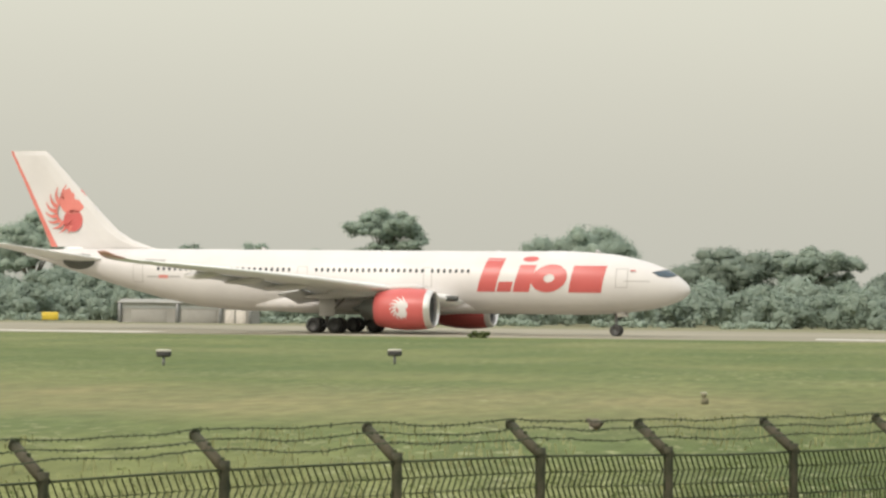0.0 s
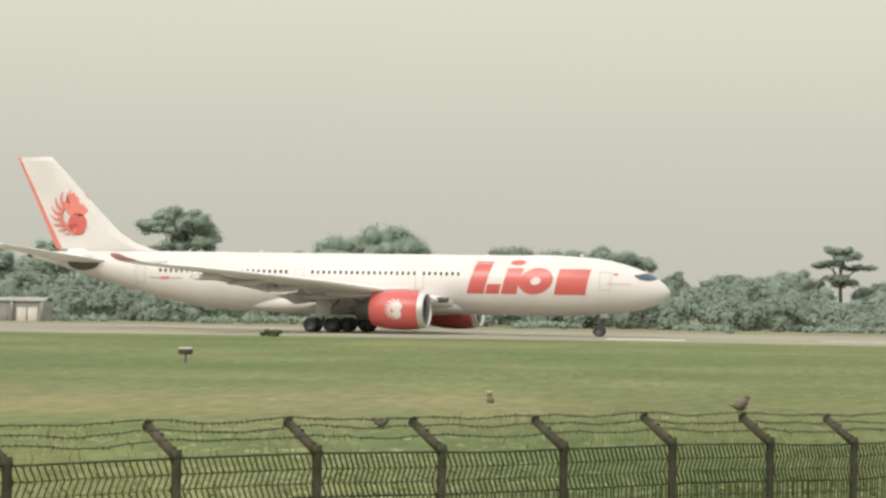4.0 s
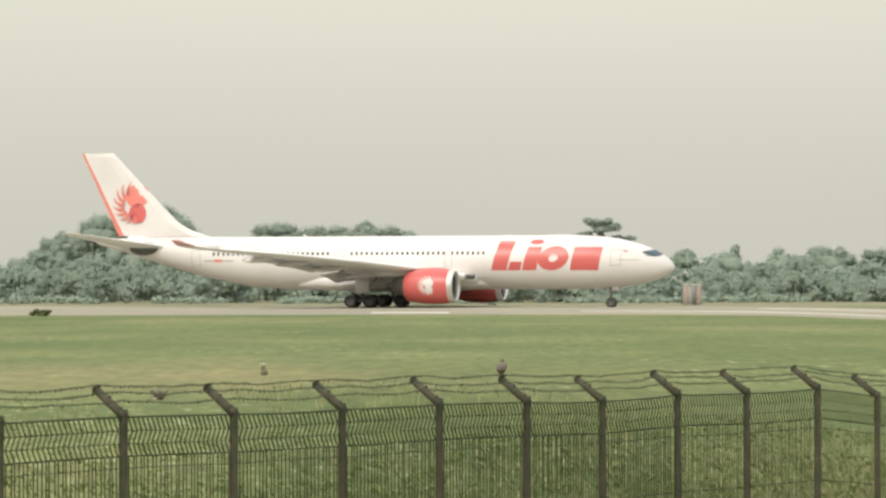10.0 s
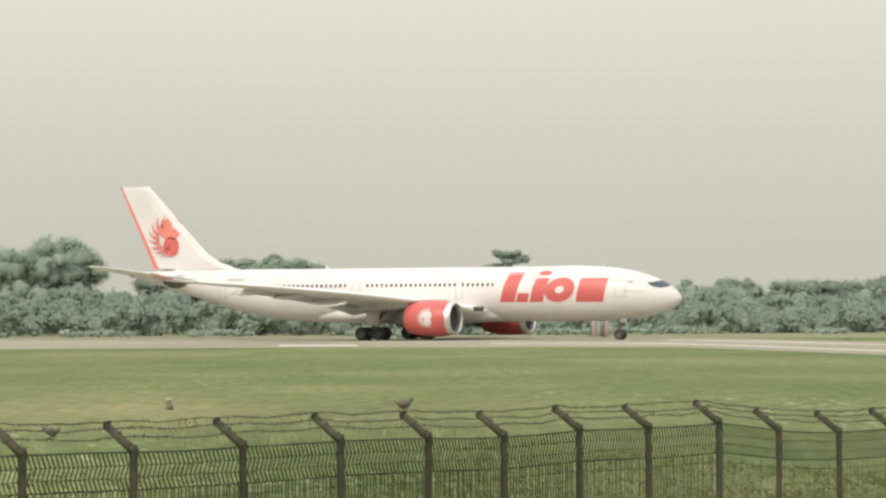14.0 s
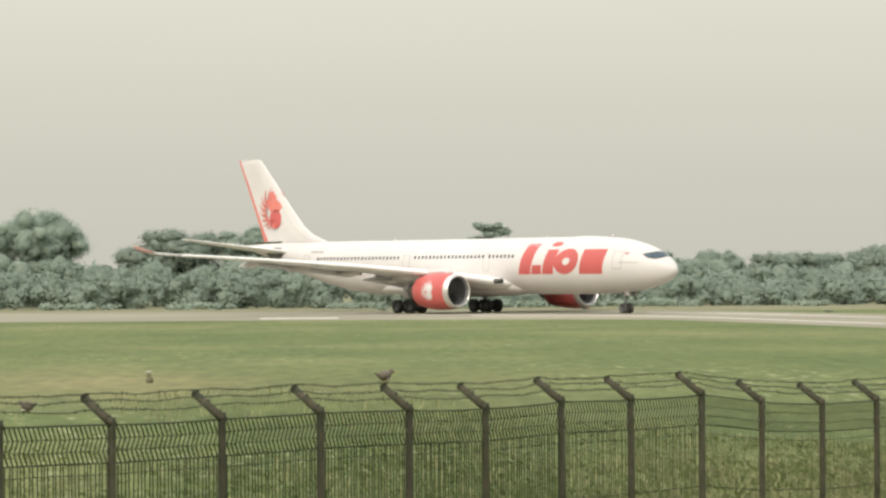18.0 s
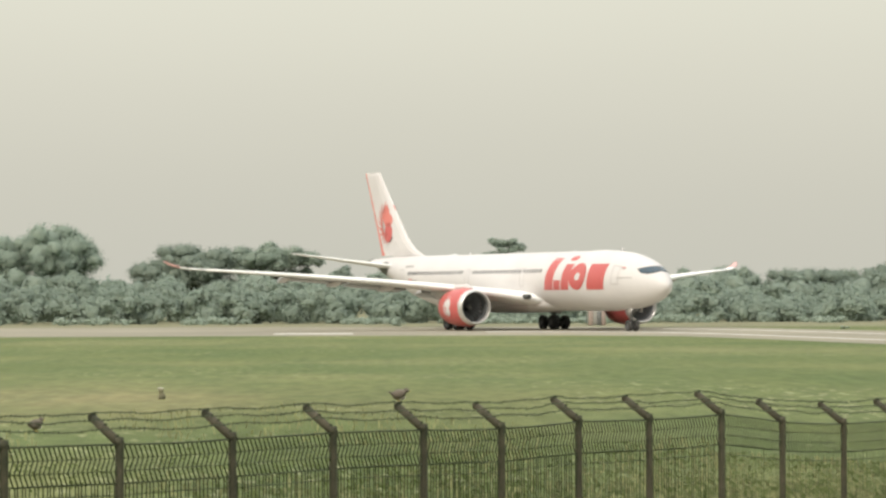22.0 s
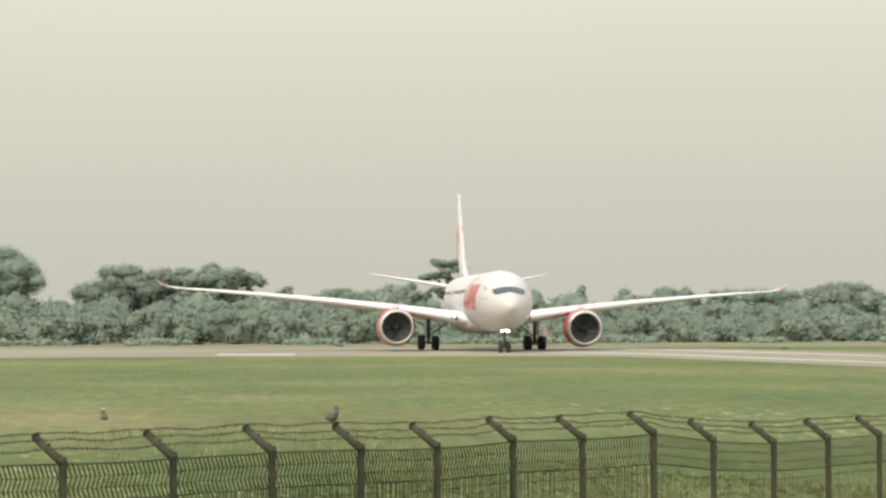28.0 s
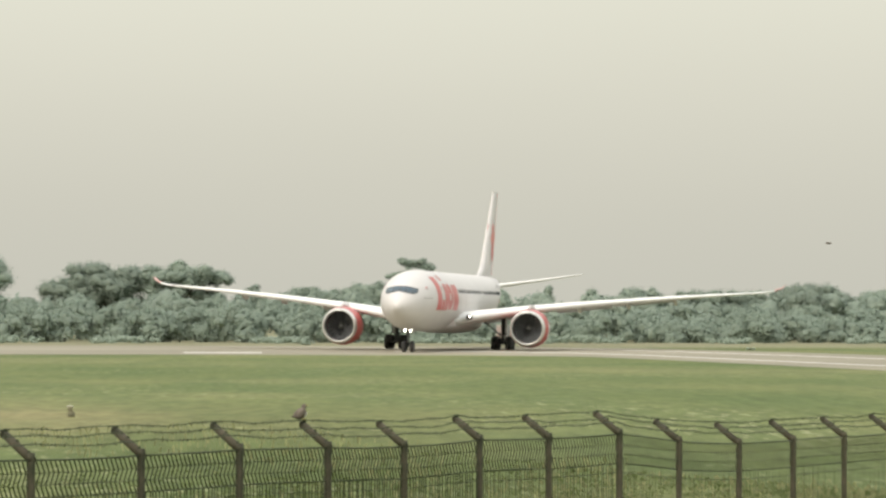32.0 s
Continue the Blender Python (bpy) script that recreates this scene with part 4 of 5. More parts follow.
        for x0, x1, z0, z1, lean in ((18.75, 17.10, 3.85, 6.85, 0.80), (16.95, 15.65, 3.85, 4.75, 0.25), (15.45, 13.95, 3.85, 6.25, 0.62), (10.35, 7.40, 3.85, 6.22, 0.45)):
            part("livery_bar", slanted(st(x0), st(x1), z0, z1, lean, s), RED, ob, "leaning red livery bar")
        part("livery_oval", ring_on_side(st(14.0), 6.78, 0.72, 0.24, 0.04, 0.22, s), RED, ob, "small red livery oval")
        part("livery_oval", ring_on_side(st(12.1), 5.08, 1.62, 1.24, 0.30, 0.22, s), RED, ob, "red livery oval")
        # small marks: a flag, a line of print and a registration
        part("flag_red", slanted(4.9, 4.45, 5.78, 5.88, 0, s, 3, 2), RED, ob)
        part("flag_white", slanted(4.9, 4.45, 5.66, 5.775, 0, s, 3, 2), SEAM, ob)
        part("small_print", slanted(5.4, 3.2, 4.86, 4.93, 0, s, 6, 2), SEAM, ob, "thin grey printed line")
        part("registration_bar", slanted(51.0, 48.9, 6.28, 6.50, 0, s, 4, 2), SEAM, ob, "grey marking too small to read")
        part("partner_mark", slanted(50.6, 47.2, 4.86, 4.98, 0, s, 5, 2), SEAM, ob)
        part("partner_mark", slanted(49.4, 48.5, 4.78, 5.08, 0, s, 4, 3), HAZED_RED, ob, "small red mark")

        # wing
        bm = bmesh.new()
        loft(bm, [airfoil(le, ch, side * y, z, th) for y, le, ch, z, th in WING])
        bmesh.ops.recalc_face_normals(bm, faces=bm.faces)
        part("wing", bm, WING_BOUNCE_WHITE, ob)
        bm = bmesh.new()
        loft(bm, [airfoil(le, ch, side * y, z, th) for y, le, ch, z, th in TIP])
        bmesh.ops.recalc_face_normals(bm, faces=bm.faces)
        tip = part("winglet", bm, WING_BOUNCE_WHITE, ob, "upswept winglet")
        bm = bmesh.new()
        loft(bm, [airfoil(le - 0.02, ch + 0.04, side * y, z, th * 1.3 + 0.03) for y, le, ch, z, th in TIP[2:]])
        bmesh.ops.recalc_face_normals(bm, faces=bm.faces)
        part("winglet_tip", bm, PALE_RED, tip, "pale red end of the winglet")
        # flaps hang slightly below the trailing edge
        for y0, y1, drop in ((3.2, 8.6, 0.42), (10.2, 15.5, 0.36), (15.7, 21.5, 0.28)):
            bm = bmesh.new()
            rings = []
            for y in (y0, (y0 + y1) / 2, y1):
                le, ch, z, th = wing_at(y)
                te = le + ch
                c = 0.20 * ch + 0.5
                rings.append([(GEAR - (te - 0.25), side * y, z - 0.05), (GEAR - (te - 0.2 + c * .4), side * y, z - drop * .4 + 0.02), (GEAR - (te - 0.25 + c), side * y, z - drop * 1.3), (GEAR - (te - 0.2 + c * .4), side * y, z - drop * .4 - 0.16), (GEAR - (te - 0.3), side * y, z - 0.22)])
            loft(bm, rings)
            bmesh.ops.recalc_face_normals(bm, faces=bm.faces)
            part("flap", bm, FLAP, ob, "grey lowered trailing flap")
        for y, ln in ((7.2, 4.6), (12.6, 4.2), (17.2, 3.8), (21.6, 3.2)):
            le, ch, z, th = wing_at(y)
            bm = bmesh.new()
            x0 = le + ch * 0.55
            rings = []
            for u, r in ((0, .04), (.12, .20), (.35, .30), (.65, .28), (.9, .14), (1, .03)):
                rings.append([(GEAR - (x0 + u * ln), side * y + r * .6 * math.sin(k * math.pi / 5), z - 0.30 - 0.22 * u + r * math.cos(k * math.pi / 5)) for k in range(10)])
            loft(bm, rings)
            bmesh.ops.recalc_face_normals(bm, faces=bm.faces)
            part("flap_fairing", bm, WHITE, ob)
        # wing-root lamp, deep in a dark hood that opens forward
        lamp_at = (GEAR - 20.3, side * 3.5, 3.22)
        bm = bmesh.new()
        lathe(bm, [(0.0, 0.24), (0.02, 0.20), (-0.98, 0.20), (-1.05, 0.24), (0.0, 0.24)], lamp_at, 16)
        hood = part("wing_root_lamp", bm, DARK, ob, "dark lamp hood in the wing root")
        bm = bmesh.new()
        lathe(bm, [(-0.86, 0.13), (-0.80, 0.02)], lamp_at, 14)
        part("bulb", bm, LAMP_ON, hood, "lit lamp")

        # engine
        ey, ez = side * 8.98, 2.24
        x0 = GEAR - 20.65
        bm = bmesh.new()
        lathe(bm, [(-0.55, 1.70), (-1.3, 1.80), (-2.4, 1.84), (-3.5, 1.79), (-4.5, 1.64), (-5.15, 1.50), (-5.2, 1.44)], (x0, ey, ez), 40)
        engine = part("engine_nacelle", bm, RED, ob, "red engine nacelle with a white emblem")
        bm = bmesh.new()
        lathe(bm, [(-0.55, 1.702), (-0.2, 1.63), (-0.03, 1.55), (0.0, 1.48), (-0.05, 1.43), (-0.25, 1.40), (-0.5, 1.39)], (x0, ey, ez), 40)
        part("intake_lip", bm, LIP, engine, "bare metal intake lip")
        bm = bmesh.new()
        lathe(bm, [(-0.5, 1.39), (-1.3, 1.43), (-1.76, 1.45)], (x0, ey, ez), 40)
        part("intake_duct", bm, DUCT, engine)
        bm = bmesh.new()
        bm.faces.new([bm.verts.new((x0 - 1.75, ey + 1.42 * math.sin(k * math.pi / 16), ez + 1.42 * math.cos(k * math.pi / 16))) for k in range(32)])
        part("fan_case", bm, DUCT, engine, smooth=False)
        for k in range(20):
            bm = bmesh.new()
            t = k * 2 * math.pi / 20
            g = []
            for r, tw in ((0.34, 0.25), (0.8, 0.55), (1.36, 0.95)):
                for q in (-1, 1):
                    dx, dt = q * 0.16 * math.cos(tw), q * 0.16 * math.sin(tw) / r * 0.9
                    g.append(bm.verts.new((x0 - 1.45 + dx, ey + r * math.sin(t + dt), ez + r * math.cos(t + dt))))
            bm.faces.new((g[0], g[1], g[3], g[2]))
            bm.faces.new((g[2], g[3], g[5], g[4]))
            part("fan_blade", bm, DUCT, engine, smooth=False)
        bm = bmesh.new()
        lathe(bm, [(-1.0, 0.02), (-1.1, 0.14), (-1.3, 0.28), (-1.55, 0.38)], (x0, ey, ez), 20)
        part("spinner", bm, DARK, engine)
        bm = bmesh.new()
        lathe(bm, [(-5.0, 1.1), (-5.6, 1.05), (-6.6, 0.82), (-6.65, 0.74), (-6.0, 0.7)], (x0, ey, ez), 28)
        part("exhaust_nozzle", bm, DARK, engine)
        bm = bmesh.new()
        lathe(bm, [(-5.9, 0.62), (-6.8, 0.45), (-7.6, 0.06)], (x0, ey, ez), 20)
        part("exhaust_cone", bm, DARK, engine)
        # pylon
        bm = bmesh.new()
        rings = []
        for a, zb, zt, w_ in ((21.6, 4.02, 4.12, 0.10), (22.8, 3.95, 4.45, 0.24), (24.6, 3.85, 4.40, 0.30), (26.4, 3.3, 4.20, 0.30), (28.5, 3.2, 3.95, 0.22), (30.5, 3.45, 3.75, 0.06)):
            rings.append([(GEAR - a, ey - w_, zb), (GEAR - a, ey + w_, zb), (GEAR - a, ey + w_ * .7, zt), (GEAR - a, ey - w_ * .7, zt)])
        loft(bm, rings)
        bmesh.ops.recalc_face_normals(bm, faces=bm.faces)
        part("pylon", bm, WHITE, ob)

        def on_nacelle(u, v, ey=ey, ez=ez, x0=x0, side=side):
            """u forward from the emblem's centre, v up, on the outer face."""
            x = -2.62 + u
            r = float(np.interp(-x, (0.55, 1.3, 2.4, 3.5, 4.5), (1.70, 1.80, 1.84, 1.79, 1.64))) + 0.015
            t = v / r
            return Vector((x0 + x, ey + side * r * math.cos(t), ez + r * math.sin(t)))
        flip = 1
        part("emblem_disc", disc((0.22 * flip, 0.30), 0.52, 0.44, on_nacelle), WHITE, engine, "white emblem disc")
        part("emblem_disc", disc((0.25 * flip, -0.38), 0.42, 0.40, on_nacelle), WHITE, engine, "white emblem disc")
        emblem_blades((0.12 * flip, 0.0), 0.62, on_nacelle, engine, WHITE, 10, 70 if flip > 0 else 110, 210 * flip)

        # tailplane
        bm = bmesh.new()
        loft(bm, [airfoil(le, ch, side * y, z, th) for y, le, ch, z, th in ((0.5, 54.6, 6.2, 6.35, 0.62), (1.6, 55.4, 5.6, 6.50, 0.55), (5.0, 58.4, 4.0, 7.08, 0.36), (8.6, 61.6, 2.4, 7.70, 0.20), (9.62, 62.5, 1.5, 7.88, 0.10))])
        bmesh.ops.recalc_face_normals(bm, faces=bm.faces)
        part("tailplane", bm, WING_BOUNCE_WHITE, ob)
        # bare metal panel round the tailplane's root
        grid = []
        for q in (0.03, 0.4, 0.75, 1.0):
            grid.append([skin(57.9 + 1.75 * q * math.cos(t), 6.25 - 0.06 * q * math.cos(t) + 0.72 * q * math.sin(t), side, 0.02) for t in np.linspace(0, 2 * math.pi, 25)])
        part("tailplane_root_panel", patch(grid), DARK, ob, "dark bare-metal panel at the tailplane root")

    # fin
    bm = bmesh.new()
    edge = ((7.25, 49.8, 61.2, 0.16), (7.65, 51.2, 61.4, 0.34), (8.3, 53.1, 61.7, 0.40), (9.2, 54.6, 62.1, 0.42), (11.5, 56.95, 63.2, 0.36), (14.0, 59.4, 64.4, 0.28), (16.2, 61.55, 65.5, 0.20), (16.62, 62.0, 65.65, 0.10))

    def fin_ring(z, le, te, th, back):
        c = te - le
        return [(GEAR - (le + u * c * back), s * th * h, z) for u, h, s in ((0, 0, 1), (.05, .5, 1), (.2, .9, 1), (.5, 1, 1), (1, .45, 1), (1, .45, -1), (.5, 1, -1), (.2, .9, -1), (.05, .5, -1))]
    loft(bm, [fin_ring(z, le, te, th, 0.70) for z, le, te, th in edge])
    bmesh.ops.recalc_face_normals(bm, faces=bm.faces)
    fin = part("fin", bm, WHITE, ob, smooth=False)
    for name, f0, f1, mat, label in (("rudder", 0.7004, 0.932, WHITE, ""), ("rudder_trailing_edge", 0.933, 1.0, HAZED_RED, "red rudder trailing edge")):
        bm = bmesh.new()
        rings = []
        for z, le, te, th in edge[1:]:
            c = te - le
            h0, h1 = th * .45 * (1 - (f0 - .7) / .32), th * .45 * (1 - (f1 - .7) / .32)
            rings.append([(GEAR - (le + f0 * c), h0, z), (GEAR - (le + f1 * c), max(h1, .012), z), (GEAR - (le + f1 * c), -max(h1, .012), z), (GEAR - (le + f0 * c), -h0, z)])
        loft(bm, rings)
        bmesh.ops.recalc_face_normals(bm, faces=bm.faces)
        part(name, bm, mat, ob, label, smooth=False)
    for side in (-1, 1):
        def on_fin(u, v, side=side):
            """u aft of the nose, v height, on the fin's face."""
            zs = [e[0] for e in edge]
            le, te, th = (float(np.interp(v, zs, [e[i] for e in edge])) for i in (1, 2, 3))
            q = (u - le) / (te - le)
            h = float(np.interp(q, (0, .05, .2, .5, .7, 1), (0, .5, .9, 1, .8, .1)))
            return Vector((GEAR - u, side * (th * h + 0.03), v))
        part("emblem_disc", disc((59.15, 11.95), 1.34, 1.26, on_fin), HAZED_RED, fin, "red emblem disc on the fin")
        part("emblem_disc", disc((59.05, 10.1), 1.0, 1.05, on_fin), RED, fin, "red emblem disc on the fin")
        emblem_blades((59.7, 10.95), 1.32, on_fin, fin, HAZED_RED, 9, 68, -180, 1.0)
    # roof aerials
    for a, hgt in ((8.3, 0.22), (17.5, 0.16), (40.0, 0.28), (55.5, 0.2)):
        bm = bmesh.new()
        loft(bm, [[(GEAR - a - .3, 0, 7.40), (GEAR - a, .05, 7.40), (GEAR - a + .35, 0, 7.40), (GEAR - a, -.05, 7.40)], [(GEAR - a - .32, 0, 7.45 + hgt), (GEAR - a - .2, .02, 7.45 + hgt), (GEAR - a - .05, 0, 7.45 + hgt), (GEAR - a - .2, -.02, 7.45 + hgt)]])
        part("aerial", bm, WHITE, ob)
    bm = bmesh.new()
    loft(bm, [[(GEAR - a, w * math.sin(t), 7.36 + h * math.cos(t)) for t in np.linspace(0, 2 * math.pi, 13)[:-1]] for a, w, h in ((9.6, .1, .06), (10.4, .5, .15), (12, .6, .19), (13.6, .5, .15), (14.6, .1, .06))])
    part("antenna_fairing", bm, WHITE, ob)

    # landing gear
    wheels = []
    for side in (-1, 1):
        y = side * 5.26
        bm = bmesh.new()
        tube(bm, (0, y, 0.72), (0.0, y, 3.4), 0.17, 0.21, 12)
        tube(bm, (0, y, 1.3), (0, y - side * 2.2, 3.0), 0.09, 0.09, 8)
        tube(bm, (0, y, 1.4), (1.6, y, 3.1), 0.08, 0.08, 8)
        tube(bm, (-1.0, y, 0.70), (1.0, y, 0.70), 0.13, 0.13, 10)
        for x in (-0.99, 0.99):
            tube(bm, (x, y - 0.68, 0.70), (x, y + 0.68, 0.70), 0.08, 0.08, 8)
        gear = part("main_gear", bm, STEEL, ob, "steel main landing gear leg")
        bm = bmesh.new()
        box(bm, (0.1, y + side * 0.32, 2.35), (1.5, 0.05, 1.7), 0.02)
        part("gear_door", bm, WHITE, ob)
        for x in (-0.99, 0.99):
            for q in (-0.69, 0.69):
                wheels.append((wheel("wheel", gear, (x, y + q, 0.70), 0.70, 0.60), 0.70, Vector((x, y + q, 0.70))))
    xg = GEAR - 6.62
    bm = bmesh.new()
    tube(bm, (xg, 0, 0.5), (xg - 0.1, 0, 2.4), 0.12, 0.15, 12)
    tube(bm, (xg, 0, 1.3), (xg + 1.4, 0, 2.5), 0.07, 0.07, 8)
    tube(bm, (xg, -0.5, 0.53), (xg, 0.5, 0.53), 0.07, 0.07, 8)
    gear = part("nose_gear", bm, STEEL, ob, "steel nose landing gear leg")
    for q in (-0.36, 0.36):
        wheels.append((wheel("wheel", gear, (xg, q, 0.53), 0.53, 0.36), 0.53, Vector((xg, q, 0.53))))
        bm = bmesh.new()
        box(bm, (xg + 0.55, q * 1.5, 1.98), (0.8, 0.04, 0.42), 0.015)
        part("gear_door", bm, WHITE, ob)
        bm = bmesh.new()
        lathe(bm, [(0.0, 0.22), (0.02, 0.19), (-0.86, 0.19), (-0.92, 0.22), (0.0, 0.22)], (xg + 0.80, q * 0.72, 2.06), 16)
        hood = part("taxi_lamp", bm, STEEL, ob, "steel lamp hood on the nose gear")
        bm = bmesh.new()
        lathe(bm, [(-0.66, 0.17), (-0.60, 0.02)], (xg + 0.80, q * 0.72, 2.06), 14)
        part("bulb", bm, LAMP_ON, hood, "lit taxi lamp")
    return ob, wheels


# ---------------------------------------------------------------- small things on the field
def field_light(m):
    """A squat dark runway light housing with a pale top on a short stake."""
    ob = thing("runway_light", "squat dark runway light housing with a pale top in the grass", "runway light", m, "lights along the runway")
    bm = bmesh.new()
    tube(bm, (0, 0, -0.1), (0, 0, 0.42), 0.07, 0.06, 10)
    part("stake", bm, STEEL, ob)
    bm = bmesh.new()
    rings = [[(rx * math.cos(t), rx * 0.7 * math.sin(t), z) for t in np.linspace(0, 2 * math.pi, 15)[:-1]] for z, rx in ((0.38, 0.26), (0.42, 0.34), (0.58, 0.36), (0.62, 0.33))]
    loft(bm, rings)
    part("housing", bm, TYRE, ob, "dark housing")
    bm = bmesh.new()
    rings = [[(rx * math.cos(t), rx * 0.7 * math.sin(t), z) for t in np.linspace(0, 2 * math.pi, 15)[:-1]] for z, rx in ((0.62, 0.34), (0.68, 0.35), (0.71, 0.28))]
    loft(bm, rings)
    part("cover", bm, PALE, ob, "pale weathered cover")


def marker_stump(m):
    """A squat mossy stump with a narrower pale cap."""
    ob = thing("field_marker", "small mossy concrete marker with a pale cap in the grass", "marker", m)
    bm = bmesh.new()
    box(bm, (0, 0, 0.08), (0.23, 0.20, 0.22), 0.05)
    box(bm, (-0.03, 0, 0.23), (0.14, 0.14, 0.12), 0.03)
    part("stump", bm, STONE_DULL, ob)
    bm = bmesh.new()
    box(bm, (-0.04, 0, 0.33), (0.21, 0.20, 0.09), 0.03)
    part("cap", bm, STONE_PALE, ob, "pale chipped cap")


def equipment_box(m):
    """A red and white panelled equipment box with a lamp mast, its red dulled for haze."""
    ob = thing("equipment_box", "red and white equipment box beyond the runway, its red dulled by haze", "equipment box", m)
    for i, (x, mat) in enumerate(((-0.95, BOXRED), (-0.32, WALLP), (0.32, STEEL), (0.95, BOXRED))):
        bm = bmesh.new()
        box(bm, (x * 0.75, 0, 1.1), (0.46, 1.0, 2.2 if i != 1 else 2.0), 0.03)
        part("panel", bm, mat, ob)
    bm = bmesh.new()
    box(bm, (0, 0, 2.26), (2.05, 1.15, 0.07), 0.02)
    part("lid", bm, BOXWHITE, ob)


def lamp_mast(m):
    ob = thing("lamp_mast", "thin mast with two small pale lamps beside the equipment box", "lamp mast", m)
    bm = bmesh.new()
    tube(bm, (0, 0, -0.1), (0, 0, 3.6), 0.06, 0.05, 8)
    tube(bm, (-0.9, 0, 3.1), (0.5, 0, 3.5), 0.04, 0.04, 6)
    part("pole", bm, STEEL, ob)
    for x, z in ((-0.9, 3.05), (0.5, 3.6)):
        bm = bmesh.new()
        bmesh.ops.create_uvsphere(bm, u_segments=10, v_segments=6, radius=0.15, matrix=Matrix.Translation((x, 0, z)))
        part("lamp_head", bm, BOXWHITE, ob)


def storehouse(m):
    """A long low pale building with tall piers between its bays."""
    ob = thing("storehouse", "long low pale building with grey piers and a shallow roof", "building", m)
    bm = bmesh.new()
    box(bm, (0, 0, 0.9), (16, 5, 2.2))
    part("wall", bm, WALLP, ob, smooth=False)
    bm = bmesh.new()
    box(bm, (0, 0, 2.35), (16.1, 5.1, 0.7))
    part("upper_band", bm, ROOFM, ob, "grey cladding under the eaves", smooth=False)
    bm = bmesh.new()
    loft(bm, [[(x, -2.9, 2.7), (x, 0, 3.1), (x, 2.9, 2.7), (x, 2.9, 2.62), (x, 0, 3.0), (x, -2.9, 2.62)] for x in (-8.2, 8.2)])
    part("roof", bm, WALLP, ob, smooth=False)
    for x in (-7.9, -0.9, 4.3, 7.9):
        bm = bmesh.new()
        box(bm, (x, -2.66, 1.25), (0.42, 0.3, 2.7), 0.02)
        part("pier", bm, STEEL, ob, "dark grey pier")
    for x in (-4.4, 1.7):
        bm = bmesh.new()
        box(bm, (x, -2.53, 0.85), (4.2, 0.08, 1.9), 0.01)
        part("shutter", bm, WALLP, ob, "closed pale roller shutter")
    for x in (5.4, 6.75):
        bm = bmesh.new()
        box(bm, (x, -2.54, 0.9), (1.15, 0.08, 2.0), 0.01)
        part("door", bm, BOXWHITE, ob, "pale door leaf")


def info_sign(m):
    ob = thing("airfield_sign", "small yellow airfield sign on two legs", "sign", m)
    bm = bmesh.new()
    box(bm, (0, 0, 0.75), (1.9, 0.25, 0.9), 0.03)
    part("face", bm, YELLOW, ob)
    for x in (-0.6, 0.6):
        bm = bmesh.new()
        tube(bm, (x, 0, -0.1), (x, 0, 0.35), 0.05, 0.05, 8)
        part("leg", bm, STEEL, ob)


def bush(m, seed, s, label):
    rng = random.Random(seed)
    ob = thing("bush", label, "bush", m)
    clumps = [((rng.uniform(-.8, .8) * s, rng.uniform(-.5, .5) * s, rng.uniform(.15, .5) * s), s * rng.uniform(.25, .4)) for _ in range(9)]
    v, f = leaf_cloud(rng, clumps, 60, 0.13 * s + .05, 0.8)
    sheet("leaves", v, f, BLADE if s > 0.85 else HAZED_LEAF_PALE, ob)
    bm = bmesh.new()
    for k in range(4):
        tube(bm, (0, 0, -0.05), (rng.uniform(-.5, .5) * s, rng.uniform(-.3, .3) * s, .4 * s), .03, .012, 5)
    part("stems", bm, BARK, ob)


def ellipsoid(bm, c, r, m=None, seg=14):
    g = bmesh.ops.create_uvsphere(bm, u_segments=seg, v_segments=9, radius=1.0)
    bmesh.ops.transform(bm, matrix=Matrix.Translation(c) @ (m or Matrix()) @ Matrix.Diagonal((*r, 1)), verts=g["verts"])


